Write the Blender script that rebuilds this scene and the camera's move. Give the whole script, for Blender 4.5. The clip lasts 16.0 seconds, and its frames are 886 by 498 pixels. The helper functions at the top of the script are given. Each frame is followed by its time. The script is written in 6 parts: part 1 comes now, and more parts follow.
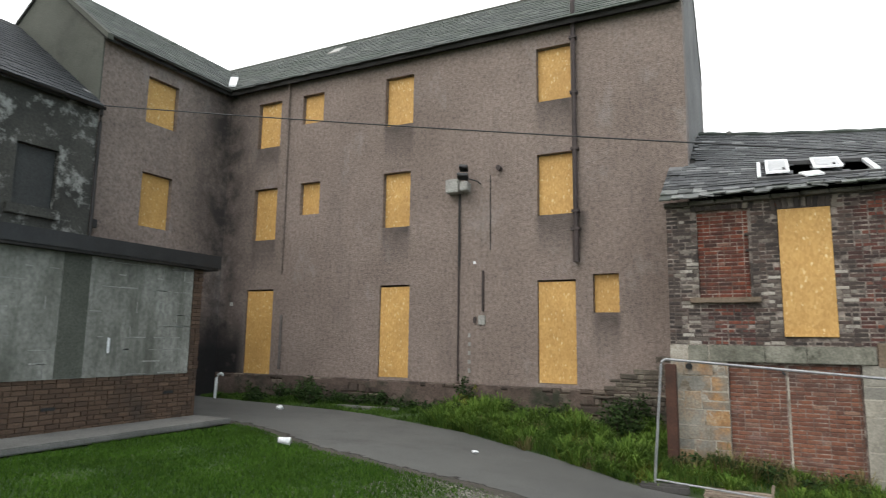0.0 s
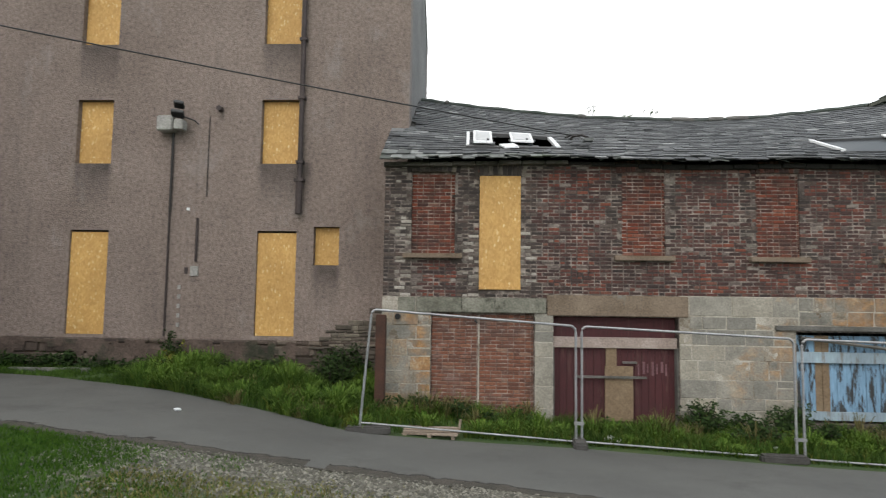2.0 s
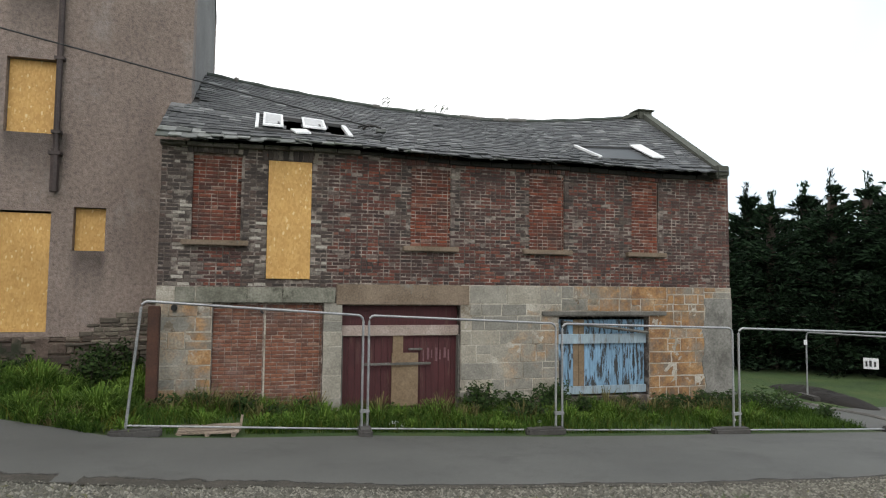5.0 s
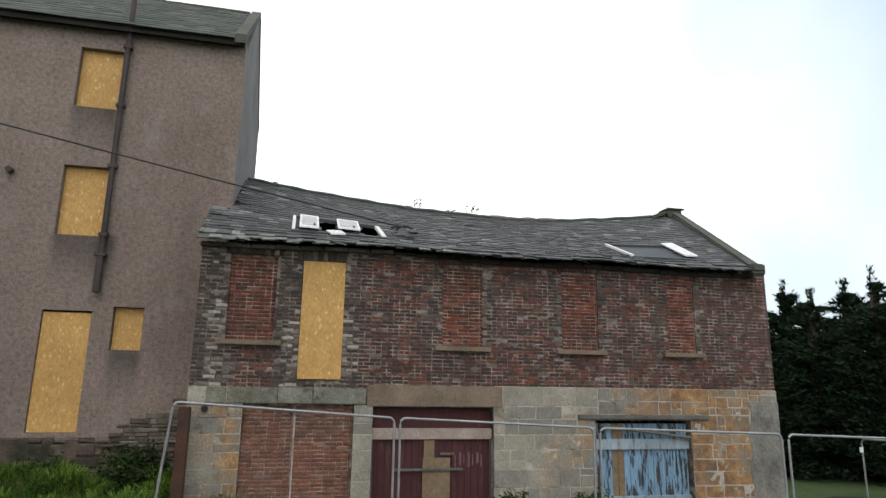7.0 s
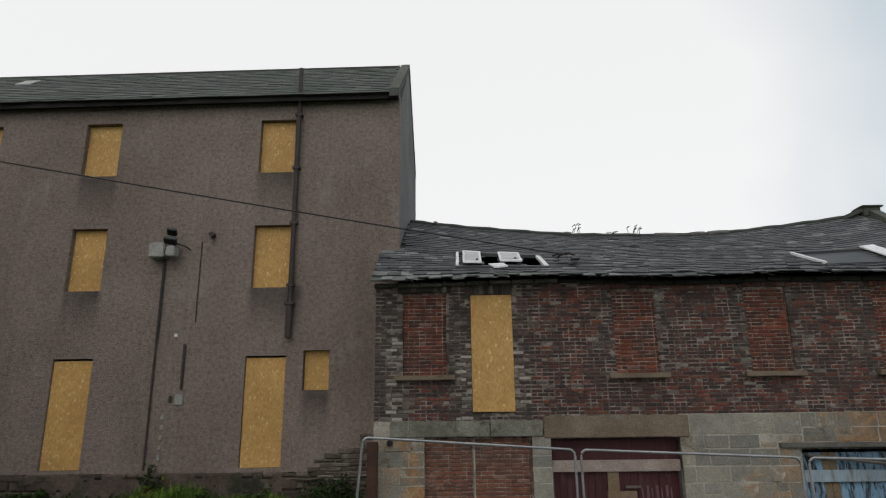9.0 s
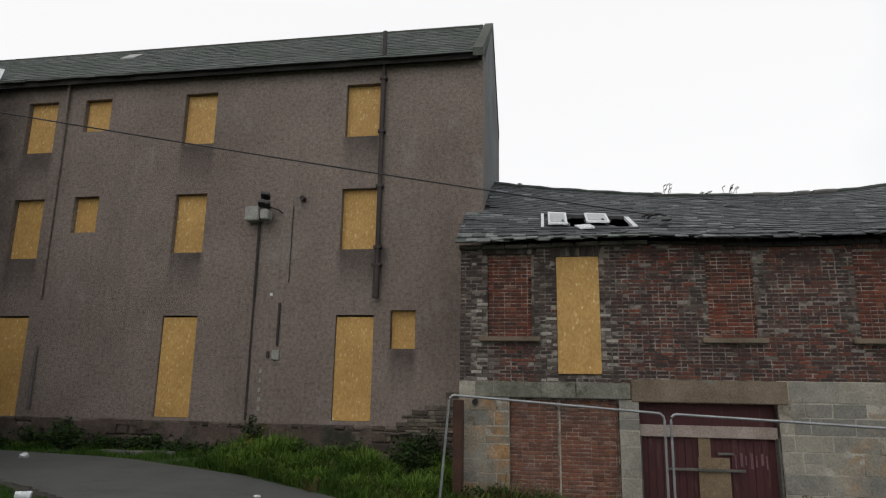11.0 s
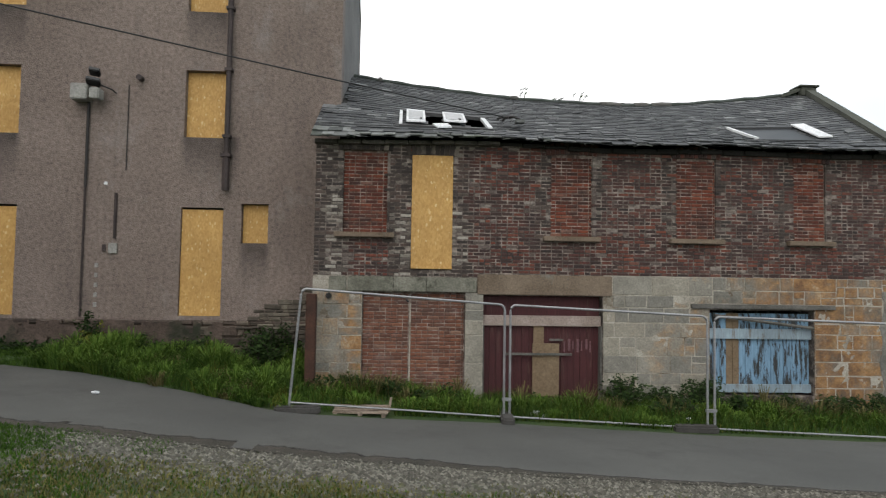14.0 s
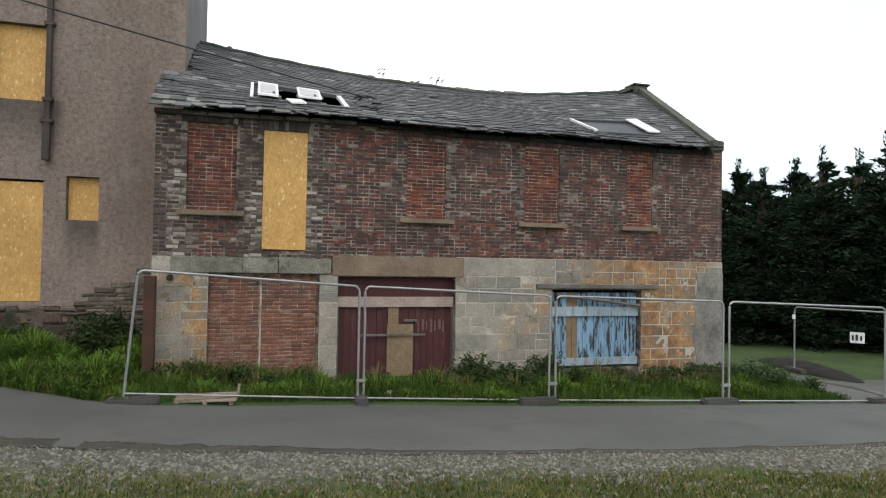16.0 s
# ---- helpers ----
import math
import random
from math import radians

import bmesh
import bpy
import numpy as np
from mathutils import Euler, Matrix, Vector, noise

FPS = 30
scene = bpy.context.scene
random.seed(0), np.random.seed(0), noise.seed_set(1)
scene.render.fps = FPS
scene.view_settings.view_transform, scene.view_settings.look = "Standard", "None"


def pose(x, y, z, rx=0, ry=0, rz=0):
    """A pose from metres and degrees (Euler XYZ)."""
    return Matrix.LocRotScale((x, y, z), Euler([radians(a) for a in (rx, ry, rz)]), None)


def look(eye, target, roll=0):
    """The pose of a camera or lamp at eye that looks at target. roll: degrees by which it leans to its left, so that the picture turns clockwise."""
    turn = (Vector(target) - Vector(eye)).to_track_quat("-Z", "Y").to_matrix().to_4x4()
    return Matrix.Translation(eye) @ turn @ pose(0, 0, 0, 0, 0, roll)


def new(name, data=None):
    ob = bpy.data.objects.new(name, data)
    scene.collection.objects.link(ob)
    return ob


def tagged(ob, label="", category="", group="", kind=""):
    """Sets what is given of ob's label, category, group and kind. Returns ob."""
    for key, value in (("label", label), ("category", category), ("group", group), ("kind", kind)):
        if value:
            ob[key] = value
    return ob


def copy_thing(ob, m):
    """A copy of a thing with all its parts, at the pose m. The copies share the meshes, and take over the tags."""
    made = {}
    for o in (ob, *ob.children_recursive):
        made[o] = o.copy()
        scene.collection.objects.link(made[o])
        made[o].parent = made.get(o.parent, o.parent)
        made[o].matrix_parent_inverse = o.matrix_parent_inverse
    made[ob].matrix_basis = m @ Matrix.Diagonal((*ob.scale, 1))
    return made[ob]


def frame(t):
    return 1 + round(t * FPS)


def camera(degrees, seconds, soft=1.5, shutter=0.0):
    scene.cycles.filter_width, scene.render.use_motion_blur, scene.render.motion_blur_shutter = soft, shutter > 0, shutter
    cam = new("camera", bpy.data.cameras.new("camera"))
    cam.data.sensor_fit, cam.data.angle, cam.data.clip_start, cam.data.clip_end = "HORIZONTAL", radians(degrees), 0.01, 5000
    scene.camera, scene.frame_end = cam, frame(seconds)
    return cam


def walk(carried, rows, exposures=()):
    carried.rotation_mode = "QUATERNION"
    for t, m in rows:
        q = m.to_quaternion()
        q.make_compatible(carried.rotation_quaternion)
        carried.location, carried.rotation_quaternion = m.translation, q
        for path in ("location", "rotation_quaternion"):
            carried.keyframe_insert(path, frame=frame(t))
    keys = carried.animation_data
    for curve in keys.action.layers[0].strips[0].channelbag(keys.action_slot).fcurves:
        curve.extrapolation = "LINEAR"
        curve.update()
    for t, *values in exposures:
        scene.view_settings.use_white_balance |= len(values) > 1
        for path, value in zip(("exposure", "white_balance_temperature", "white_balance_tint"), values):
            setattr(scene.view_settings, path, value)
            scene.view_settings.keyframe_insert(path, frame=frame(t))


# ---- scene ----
cam = camera(70.1, 16.0, soft=1.1, shutter=0.25)

PATH = [
    (0, (-0.074, 0.599, 2.481), (-0.97, 2.364, 2.766), 0.8),
    (0.5, (-0.043, 0.665, 2.465), (-0.732, 2.527, 2.709), 0.6),
    (1, (0.01, 0.704, 2.447), (-0.442, 2.643, 2.631), 0.8),
    (1.5, (0.057, 0.755, 2.428), (-0.225, 2.727, 2.603), 1.1),
    (2, (0.093, 0.741, 2.426), (0.0, 2.733, 2.583), 0.8),
    (2.5, (0.201, 0.791, 2.414), (0.28, 2.785, 2.551), 1.1),
    (3, (0.204, 0.78, 2.41), (0.447, 2.762, 2.536), 0.9),
    (3.5, (0.215, 0.72, 2.469), (0.624, 2.675, 2.573), 1.2),
    (4, (0.283, 0.75, 2.488), (0.77, 2.688, 2.589), 1.6),
    (4.2, (0.275, 0.757, 2.488), (0.778, 2.69, 2.596), 1.5),
    (6.3, (0.225, 0.785, 2.494), (0.777, 2.701, 2.644), 0.0),
    (6.5, (0.215, 0.773, 2.49), (0.761, 2.686, 2.686), 0.1),
    (7, (0.187, 0.781, 2.531), (0.619, 2.687, 2.954), 0.9),
    (7.5, (0.158, 0.742, 2.548), (0.487, 2.655, 3.028), -0.6),
    (8, (0.133, 0.739, 2.547), (0.306, 2.665, 3.057), -1.1),
    (8.5, (0.093, 0.746, 2.55), (0.163, 2.681, 3.053), -1.2),
    (9, (0.074, 0.726, 2.546), (0.015, 2.659, 3.058), -0.7),
    (9.5, (0.025, 0.718, 2.555), (-0.14, 2.642, 3.075), -0.8),
    (9.7, (0.018, 0.705, 2.557), (-0.197, 2.625, 3.077), -0.4),
    (11.8, (-0.015, 0.752, 2.447), (-0.338, 2.705, 2.737), 0.7),
    (12, (-0.025, 0.747, 2.446), (-0.326, 2.706, 2.712), 0.6),
    (12.5, (-0.039, 0.728, 2.464), (-0.26, 2.703, 2.69), 0.6),
    (13, (0.025, 0.719, 2.452), (-0.107, 2.709, 2.601), 0.8),
    (13.5, (0.03, 0.731, 2.415), (0.016, 2.727, 2.537), 0.7),
    (14, (0.117, 0.722, 2.429), (0.236, 2.716, 2.523), 0.9),
    (14.5, (0.13, 0.756, 2.417), (0.383, 2.739, 2.496), 1.1),
    (15, (0.148, 0.765, 2.397), (0.549, 2.724, 2.448), 1.2),
    (15.5, (0.159, 0.771, 2.417), (0.668, 2.705, 2.459), 1.2),
    (16, (0.154, 0.766, 2.427), (0.717, 2.684, 2.47), 1.0),
]
EXPOSURES = [(0.0, -1.02), (1.0, -1.17), (2.0, -1.18), (4.2, -1.30), (6.3, -1.27), (7.0, -1.52), (8.0, -2.10), (9.7, -2.20), (11.8, -1.95), (12.5, -1.82), (14.0, -1.55), (16.0, -1.29)]
walk(cam, [(t, look(eye, aim, roll)) for t, eye, aim, roll in PATH], EXPOSURES)

# ---- light ----
world = bpy.data.worlds.new("overcast")
scene.world = world
world.use_nodes = True
wn, wl = world.node_tree.nodes, world.node_tree.links
wn.clear()
sky = wn.new("ShaderNodeTexSky")
sky.sky_type, sky.sun_disc = "NISHITA", False
sky.sun_elevation, sky.sun_rotation = radians(50), radians(200)
sky.air_density, sky.dust_density = 1.0, 4.0
grey = wn.new("ShaderNodeHueSaturation")
grey.inputs["Saturation"].default_value = 0.25
grey.inputs["Value"].default_value = 0.10
wl.new(sky.outputs[0], grey.inputs["Color"])
coord = wn.new("ShaderNodeTexCoord")
cloud = wn.new("ShaderNodeTexNoise")
cloud.inputs["Scale"].default_value, cloud.inputs["Detail"].default_value = 1.3, 4
wl.new(coord.outputs["Generated"], cloud.inputs["Vector"])
ramp = wn.new("ShaderNodeValToRGB")
ramp.color_ramp.elements[0].position, ramp.color_ramp.elements[0].color = 0.12, (0.43, 0.555, 0.65, 1)
ramp.color_ramp.elements[1].position, ramp.color_ramp.elements[1].color = 0.46, (1.0, 1.0, 1.0, 1)
side = wn.new("ShaderNodeSeparateXYZ")
wl.new(coord.outputs["Generated"], side.inputs[0])
thick = wn.new("ShaderNodeMath")
thick.operation = "MULTIPLY_ADD"
wl.new(side.outputs["X"], thick.inputs[0])
thick.inputs[1].default_value = -0.46
wl.new(cloud.outputs["Fac"], thick.inputs[2])
wl.new(thick.outputs[0], ramp.inputs["Fac"])
mixw = wn.new("ShaderNodeMix")
mixw.data_type = "RGBA"
mixw.inputs[0].default_value = 0.8
wl.new(grey.outputs[0], mixw.inputs[6])
wl.new(ramp.outputs[0], mixw.inputs[7])
bg = wn.new("ShaderNodeBackground")
bg.inputs["Strength"].default_value = 4.75
wl.new(mixw.outputs[2], bg.inputs["Color"])
wout = wn.new("ShaderNodeOutputWorld")
wl.new(bg.outputs[0], wout.inputs[0])
sun_data = bpy.data.lights.new("sun", "SUN")
sun_data.energy, sun_data.angle, sun_data.color = 1.0, radians(40), (1.0, 0.97, 0.93)
sun = new("sun", sun_data)
sun.matrix_world = look((0, -20, 40), (3, 5, 0))


# ---- materials ----
def nodes_of(name):
    m = bpy.data.materials.new(name)
    m.use_nodes = True
    nt = m.node_tree
    return m, nt.nodes, nt.links, nt.nodes["Principled BSDF"]


def noise_of(n, l, src, scale, detail=4.0, rough=0.6, stretch=None):
    t = n.new("ShaderNodeTexNoise")
    t.inputs["Scale"].default_value, t.inputs["Detail"].default_value, t.inputs["Roughness"].default_value = scale, detail, rough
    if stretch:
        mp = n.new("ShaderNodeMapping")
        mp.inputs["Scale"].default_value = stretch
        l.new(src, mp.inputs["Vector"])
        src = mp.outputs[0]
    l.new(src, t.inputs["Vector"])
    return t.outputs["Fac"]


def ramp_of(n, l, fac, stops):
    r = n.new("ShaderNodeValToRGB")
    e = r.color_ramp.elements
    while len(e) < len(stops):
        e.new(0.5)
    for item, (p, c) in zip(e, stops):
        item.position, item.color = p, (*c, 1)
    l.new(fac, r.inputs["Fac"])
    return r.outputs["Color"]


def blend(n, l, fac, a, b, mode="MIX"):
    m = n.new("ShaderNodeMix")
    m.data_type, m.blend_type = "RGBA", mode
    if isinstance(fac, float):
        m.inputs[0].default_value = fac
    else:
        l.new(fac, m.inputs[0])
    for sock, v in ((6, a), (7, b)):
        if isinstance(v, tuple):
            m.inputs[sock].default_value = (*v, 1)
        else:
            l.new(v, m.inputs[sock])
    return m.outputs[2]


def mask_of(n, l, fac, lo, hi):
    r = n.new("ShaderNodeMapRange")
    r.inputs["From Min"].default_value, r.inputs["From Max"].default_value = lo, hi
    l.new(fac, r.inputs["Value"])
    return r.outputs[0]


def bump_of(n, l, bsdf, fac, strength, dist):
    b = n.new("ShaderNodeBump")
    b.inputs["Strength"].default_value, b.inputs["Distance"].default_value = strength, dist
    l.new(fac, b.inputs["Height"])
    l.new(b.outputs[0], bsdf.inputs["Normal"])


def finish(n, l, bsdf, col, dull=0.75):
    """Multiplies the whole colour evenly by dull and makes it the base colour."""
    if dull < 1:
        col = blend(n, l, 1.0, col, (dull, dull, dull), "MULTIPLY")
    l.new(col, bsdf.inputs["Base Color"])


def place_of(n):
    return n.new("ShaderNodeNewGeometry").outputs["Position"]


def rough_surface(name, dark, light, grain=60.0, blotch=0.8, rough=0.9, bump=0.4, dist=0.01, stain=None, stain_at=(0.5, 0.65), stain_scale=0.6, stretch=None, streak=None, metal=0.0, own=0.0, dull=0.75):
    """Two scales of variation between two colours, a stain colour in patches, and fine relief."""
    m, n, l, bsdf = nodes_of(name)
    pos = place_of(n)
    fine, wide = noise_of(n, l, pos, grain, 3), noise_of(n, l, pos, blotch, 5, 0.65, stretch)
    col = ramp_of(n, l, wide, [(0.3, dark), (0.7, light)])
    speck = ramp_of(n, l, fine, [(0.3, (0.62, 0.62, 0.62)), (0.7, (1.25, 1.25, 1.25))])
    col = blend(n, l, 0.8, col, speck, "MULTIPLY")
    if stain:
        s = noise_of(n, l, pos, stain_scale, 6, 0.7, streak)
        col = blend(n, l, mask_of(n, l, s, *stain_at), col, stain)
    if own:
        info = n.new("ShaderNodeObjectInfo")
        tone = ramp_of(n, l, info.outputs["Random"], [(0.0, (1 - own,) * 3), (1.0, (1 + own,) * 3)])
        col = blend(n, l, 1.0, col, tone, "MULTIPLY")
    finish(n, l, bsdf, col, dull)
    bsdf.inputs["Roughness"].default_value, bsdf.inputs["Metallic"].default_value = rough, metal
    bump_of(n, l, bsdf, fine, bump, dist)
    return m


def piece_surface(name, stops, grain=40.0, rough=0.9, bump=0.5, soot=None, soot_at=(0.5, 0.65), soot_scale=0.9, island=False, wear=None, region=None, region_at=(0.45, 0.6), wear_scale=7.0, wear_at=(0.60, 0.74)):
    """Pieces that each take their own colour out of the stops, with soot in patches across them."""
    m, n, l, bsdf = nodes_of(name)
    pos = place_of(n)
    rnd = n.new("ShaderNodeNewGeometry").outputs["Random Per Island"] if island else n.new("ShaderNodeObjectInfo").outputs["Random"]
    col = ramp_of(n, l, rnd, stops)
    fine = noise_of(n, l, pos, grain, 4)
    col = blend(n, l, 0.85, col, ramp_of(n, l, fine, [(0.25, (0.55, 0.55, 0.55)), (0.75, (1.3, 1.3, 1.3))]), "MULTIPLY")
    if region:
        tint = n.new("ShaderNodeMath")
        tint.operation = "MULTIPLY"
        l.new(mask_of(n, l, noise_of(n, l, pos, 0.75, 4, 0.6), *region_at), tint.inputs[0])
        tint.inputs[1].default_value = 0.8
        col = blend(n, l, tint.outputs[0], col, blend(n, l, 1.0, region, ramp_of(n, l, fine, [(0.25, (0.6, 0.6, 0.6)), (0.75, (1.3, 1.3, 1.3))]), "MULTIPLY"))
    if soot:
        col = blend(n, l, mask_of(n, l, noise_of(n, l, pos, soot_scale, 6, 0.65), *soot_at), col, soot)
    if wear:
        col = blend(n, l, mask_of(n, l, noise_of(n, l, pos, wear_scale, 5, 0.7), *wear_at), col, blend(n, l, 0.8, wear, ramp_of(n, l, fine, [(0.25, (0.6, 0.6, 0.6)), (0.75, (1.3, 1.3, 1.3))]), "MULTIPLY"))
    finish(n, l, bsdf, col)
    bsdf.inputs["Roughness"].default_value = rough
    bump_of(n, l, bsdf, fine, bump, 0.01)
    return m


def harling_surface():
    m, n, l, bsdf = nodes_of("pebble_dash")
    pos = place_of(n)
    peb = n.new("ShaderNodeTexVoronoi")
    peb.inputs["Scale"].default_value = 42.0
    l.new(pos, peb.inputs["Vector"])
    clump = noise_of(n, l, pos, 13.0, 5, 0.75)
    wide = noise_of(n, l, pos, 0.45, 5, 0.6)
    col = ramp_of(n, l, wide, [(0.3, (0.222, 0.172, 0.144)), (0.7, (0.318, 0.252, 0.215))])
    col = blend(n, l, 0.95, col, ramp_of(n, l, clump, [(0.30, (0.50, 0.49, 0.48)), (0.5, (1.0, 1.0, 1.0)), (0.70, (1.42, 1.42, 1.42))]), "MULTIPLY")
    col = blend(n, l, mask_of(n, l, noise_of(n, l, pos, 30.0, 3, 0.6), 0.66, 0.74), col, (0.52, 0.47, 0.43))
    streak = noise_of(n, l, pos, 0.7, 6, 0.7, (1.5, 1.5, 0.30))
    col = blend(n, l, mask_of(n, l, streak, 0.56, 1.0), col, (0.10, 0.082, 0.076))
    washed = noise_of(n, l, pos, 0.9, 7, 0.72, (1.0, 1.0, 0.6))
    col = blend(n, l, mask_of(n, l, washed, 0.56, 0.95), col, (0.46, 0.43, 0.41))
    damp = noise_of(n, l, pos, 2.6, 6, 0.7)
    col = blend(n, l, mask_of(n, l, damp, 0.58, 1.0), col, (0.115, 0.090, 0.078))
    sep = n.new("ShaderNodeSeparateXYZ")
    l.new(pos, sep.inputs[0])
    ragged = noise_of(n, l, pos, 1.8, 5, 0.65)

    def times(a, b):
        t = n.new("ShaderNodeMath")
        t.operation = "MULTIPLY"
        l.new(a, t.inputs[0])
        l.new(b, t.inputs[1])
        return t.outputs[0]

    # soot in the inner corner
    soot = times(mask_of(n, l, sep.outputs["X"], -12.7, -13.8), mask_of(n, l, sep.outputs["Y"], 12.4, 13.6))
    soot = times(soot, mask_of(n, l, ragged, 0.25, 0.62))
    col = blend(n, l, soot, col, (0.052, 0.042, 0.038))
    burnt = times(mask_of(n, l, sep.outputs["X"], -12.9, -13.35), mask_of(n, l, sep.outputs["Z"], 3.3, 2.1))
    burnt = times(times(burnt, mask_of(n, l, sep.outputs["Y"], 12.4, 13.3)), mask_of(n, l, ragged, 0.12, 0.40))
    col = blend(n, l, burnt, col, (0.012, 0.010, 0.010))
    # dirt washed down from the window ledges
    for x0, x1, z0 in ((-12.98, -12.14, 7.89), (-8.62, -7.78, 7.94), (-4.51, -3.70, 7.94), (-12.98, -12.14, 5.19), (-8.62, -7.82, 5.27), (-4.51, -3.40, 5.28), (-3.29, -2.74, 3.10)):
        wide_in = times(mask_of(n, l, sep.outputs["X"], x0 - 0.08, x0 + 0.06), mask_of(n, l, sep.outputs["X"], x1 + 0.08, x1 - 0.06))
        down = times(mask_of(n, l, sep.outputs["Z"], z0 - 1.0, z0 - 0.15), mask_of(n, l, sep.outputs["Z"], z0 + 0.04, z0 + 0.01))
        col = blend(n, l, times(times(wide_in, down), mask_of(n, l, ragged, 0.05, 0.75)), col, (0.070, 0.058, 0.052))
    finish(n, l, bsdf, col)
    bsdf.inputs["Roughness"].default_value = 0.95
    bump_of(n, l, bsdf, peb.outputs["Distance"], 0.7, 0.012)
    return m


def osb_surface():
    m, n, l, bsdf = nodes_of("strand_board")
    pos = place_of(n)
    mp = n.new("ShaderNodeMapping")
    mp.inputs["Scale"].default_value = (1.0, 1.0, 0.55)
    mp.inputs["Rotation"].default_value = (0, 0.5, 0)
    l.new(pos, mp.inputs["Vector"])
    vor = n.new("ShaderNodeTexVoronoi")
    vor.inputs["Scale"].default_value = 36.0
    l.new(mp.outputs[0], vor.inputs["Vector"])
    sepc = n.new("ShaderNodeSeparateColor")
    l.new(vor.outputs["Color"], sepc.inputs[0])
    col = ramp_of(n, l, sepc.outputs[0], [(0.0, (0.62, 0.35, 0.100)), (0.55, (0.72, 0.425, 0.130)), (0.95, (0.78, 0.48, 0.165)), (1.0, (0.92, 0.72, 0.38))])
    wide = noise_of(n, l, pos, 1.1, 4)
    col = blend(n, l, 0.9, col, ramp_of(n, l, wide, [(0.3, (0.80, 0.78, 0.74)), (0.7, (1.08, 1.08, 1.08))]), "MULTIPLY")
    finish(n, l, bsdf, col)
    bsdf.inputs["Roughness"].default_value = 0.7
    bump_of(n, l, bsdf, sepc.outputs[1], 0.15, 0.003)
    return m


def ground_surface():
    """Grass, with a gravel verge along the road and bare patches where the two meet."""
    m, n, l, bsdf = nodes_of("ground")
    pos = place_of(n)
    sep = n.new("ShaderNodeSeparateXYZ")
    l.new(pos, sep.inputs[0])
    wide = noise_of(n, l, pos, 0.9, 5, 0.65)
    fine = noise_of(n, l, pos, 45.0, 4, 0.7)
    grass = ramp_of(n, l, wide, [(0.3, (0.024, 0.052, 0.010)), (0.5, (0.042, 0.085, 0.014)), (0.75, (0.085, 0.105, 0.026))])
    grass = blend(n, l, 0.9, grass, ramp_of(n, l, fine, [(0.3, (0.4, 0.4, 0.4)), (0.7, (1.5, 1.5, 1.4))]), "MULTIPLY")
    vor = n.new("ShaderNodeTexVoronoi")
    vor.inputs["Scale"].default_value = 24.0
    l.new(pos, vor.inputs["Vector"])
    stone = n.new("ShaderNodeSeparateColor")
    l.new(vor.outputs["Color"], stone.inputs[0])
    gravel = ramp_of(n, l, stone.outputs[0], [(0.0, (0.060, 0.056, 0.040)), (0.6, (0.125, 0.115, 0.085)), (1.0, (0.23, 0.215, 0.17))])
    moss = noise_of(n, l, pos, 2.3, 5, 0.7)
    gravel = blend(n, l, mask_of(n, l, moss, 0.50, 0.66), gravel, blend(n, l, fine, (0.055, 0.060, 0.018), (0.17, 0.165, 0.06)))
    # the verge: a strip on the near side of the road, ragged towards the grass
    edge = n.new("ShaderNodeMath")
    edge.operation = "MULTIPLY_ADD"
    l.new(wide, edge.inputs[0])
    edge.inputs[1].default_value = 2.4
    l.new(sep.outputs["Y"], edge.inputs[2])
    near = mask_of(n, l, edge.outputs[0], 7.3, 8.5)
    left = n.new("ShaderNodeMath")
    left.operation = "MULTIPLY_ADD"
    l.new(wide, left.inputs[0])
    left.inputs[1].default_value = 2.0
    l.new(sep.outputs["X"], left.inputs[2])
    both = n.new("ShaderNodeMath")
    both.operation = "MULTIPLY"
    l.new(near, both.inputs[0])
    l.new(mask_of(n, l, left.outputs[0], -3.6, -2.4), both.inputs[1])
    far = n.new("ShaderNodeMath")
    far.operation = "MULTIPLY"
    l.new(both.outputs[0], far.inputs[0])
    l.new(mask_of(n, l, sep.outputs["Y"], 10.9, 10.4), far.inputs[1])
    col = blend(n, l, far.outputs[0], grass, gravel)
    finish(n, l, bsdf, col)
    bsdf.inputs["Roughness"].default_value = 0.95
    bump_of(n, l, bsdf, fine, 0.7, 0.02)
    return m


def peeling_surface(name, paint, under, at=(0.5, 0.56)):
    """Paint that has come off old planks in long upright flakes."""
    m, n, l, bsdf = nodes_of(name)
    pos = place_of(n)
    flake = noise_of(n, l, pos, 7.0, 6, 0.7, (1.5, 1.0, 0.22))
    grain = noise_of(n, l, pos, 50.0, 3, 0.6, (1.0, 1.0, 0.08))
    wide = noise_of(n, l, pos, 1.2, 4)
    col = blend(n, l, mask_of(n, l, flake, *at), paint, under)
    col = blend(n, l, 0.8, col, ramp_of(n, l, grain, [(0.3, (0.65, 0.65, 0.65)), (0.7, (1.2, 1.2, 1.2))]), "MULTIPLY")
    col = blend(n, l, 0.7, col, ramp_of(n, l, wide, [(0.3, (0.7, 0.7, 0.7)), (0.7, (1.15, 1.15, 1.15))]), "MULTIPLY")
    finish(n, l, bsdf, col)
    bsdf.inputs["Roughness"].default_value = 0.75
    bump_of(n, l, bsdf, flake, 0.3, 0.01)
    return m


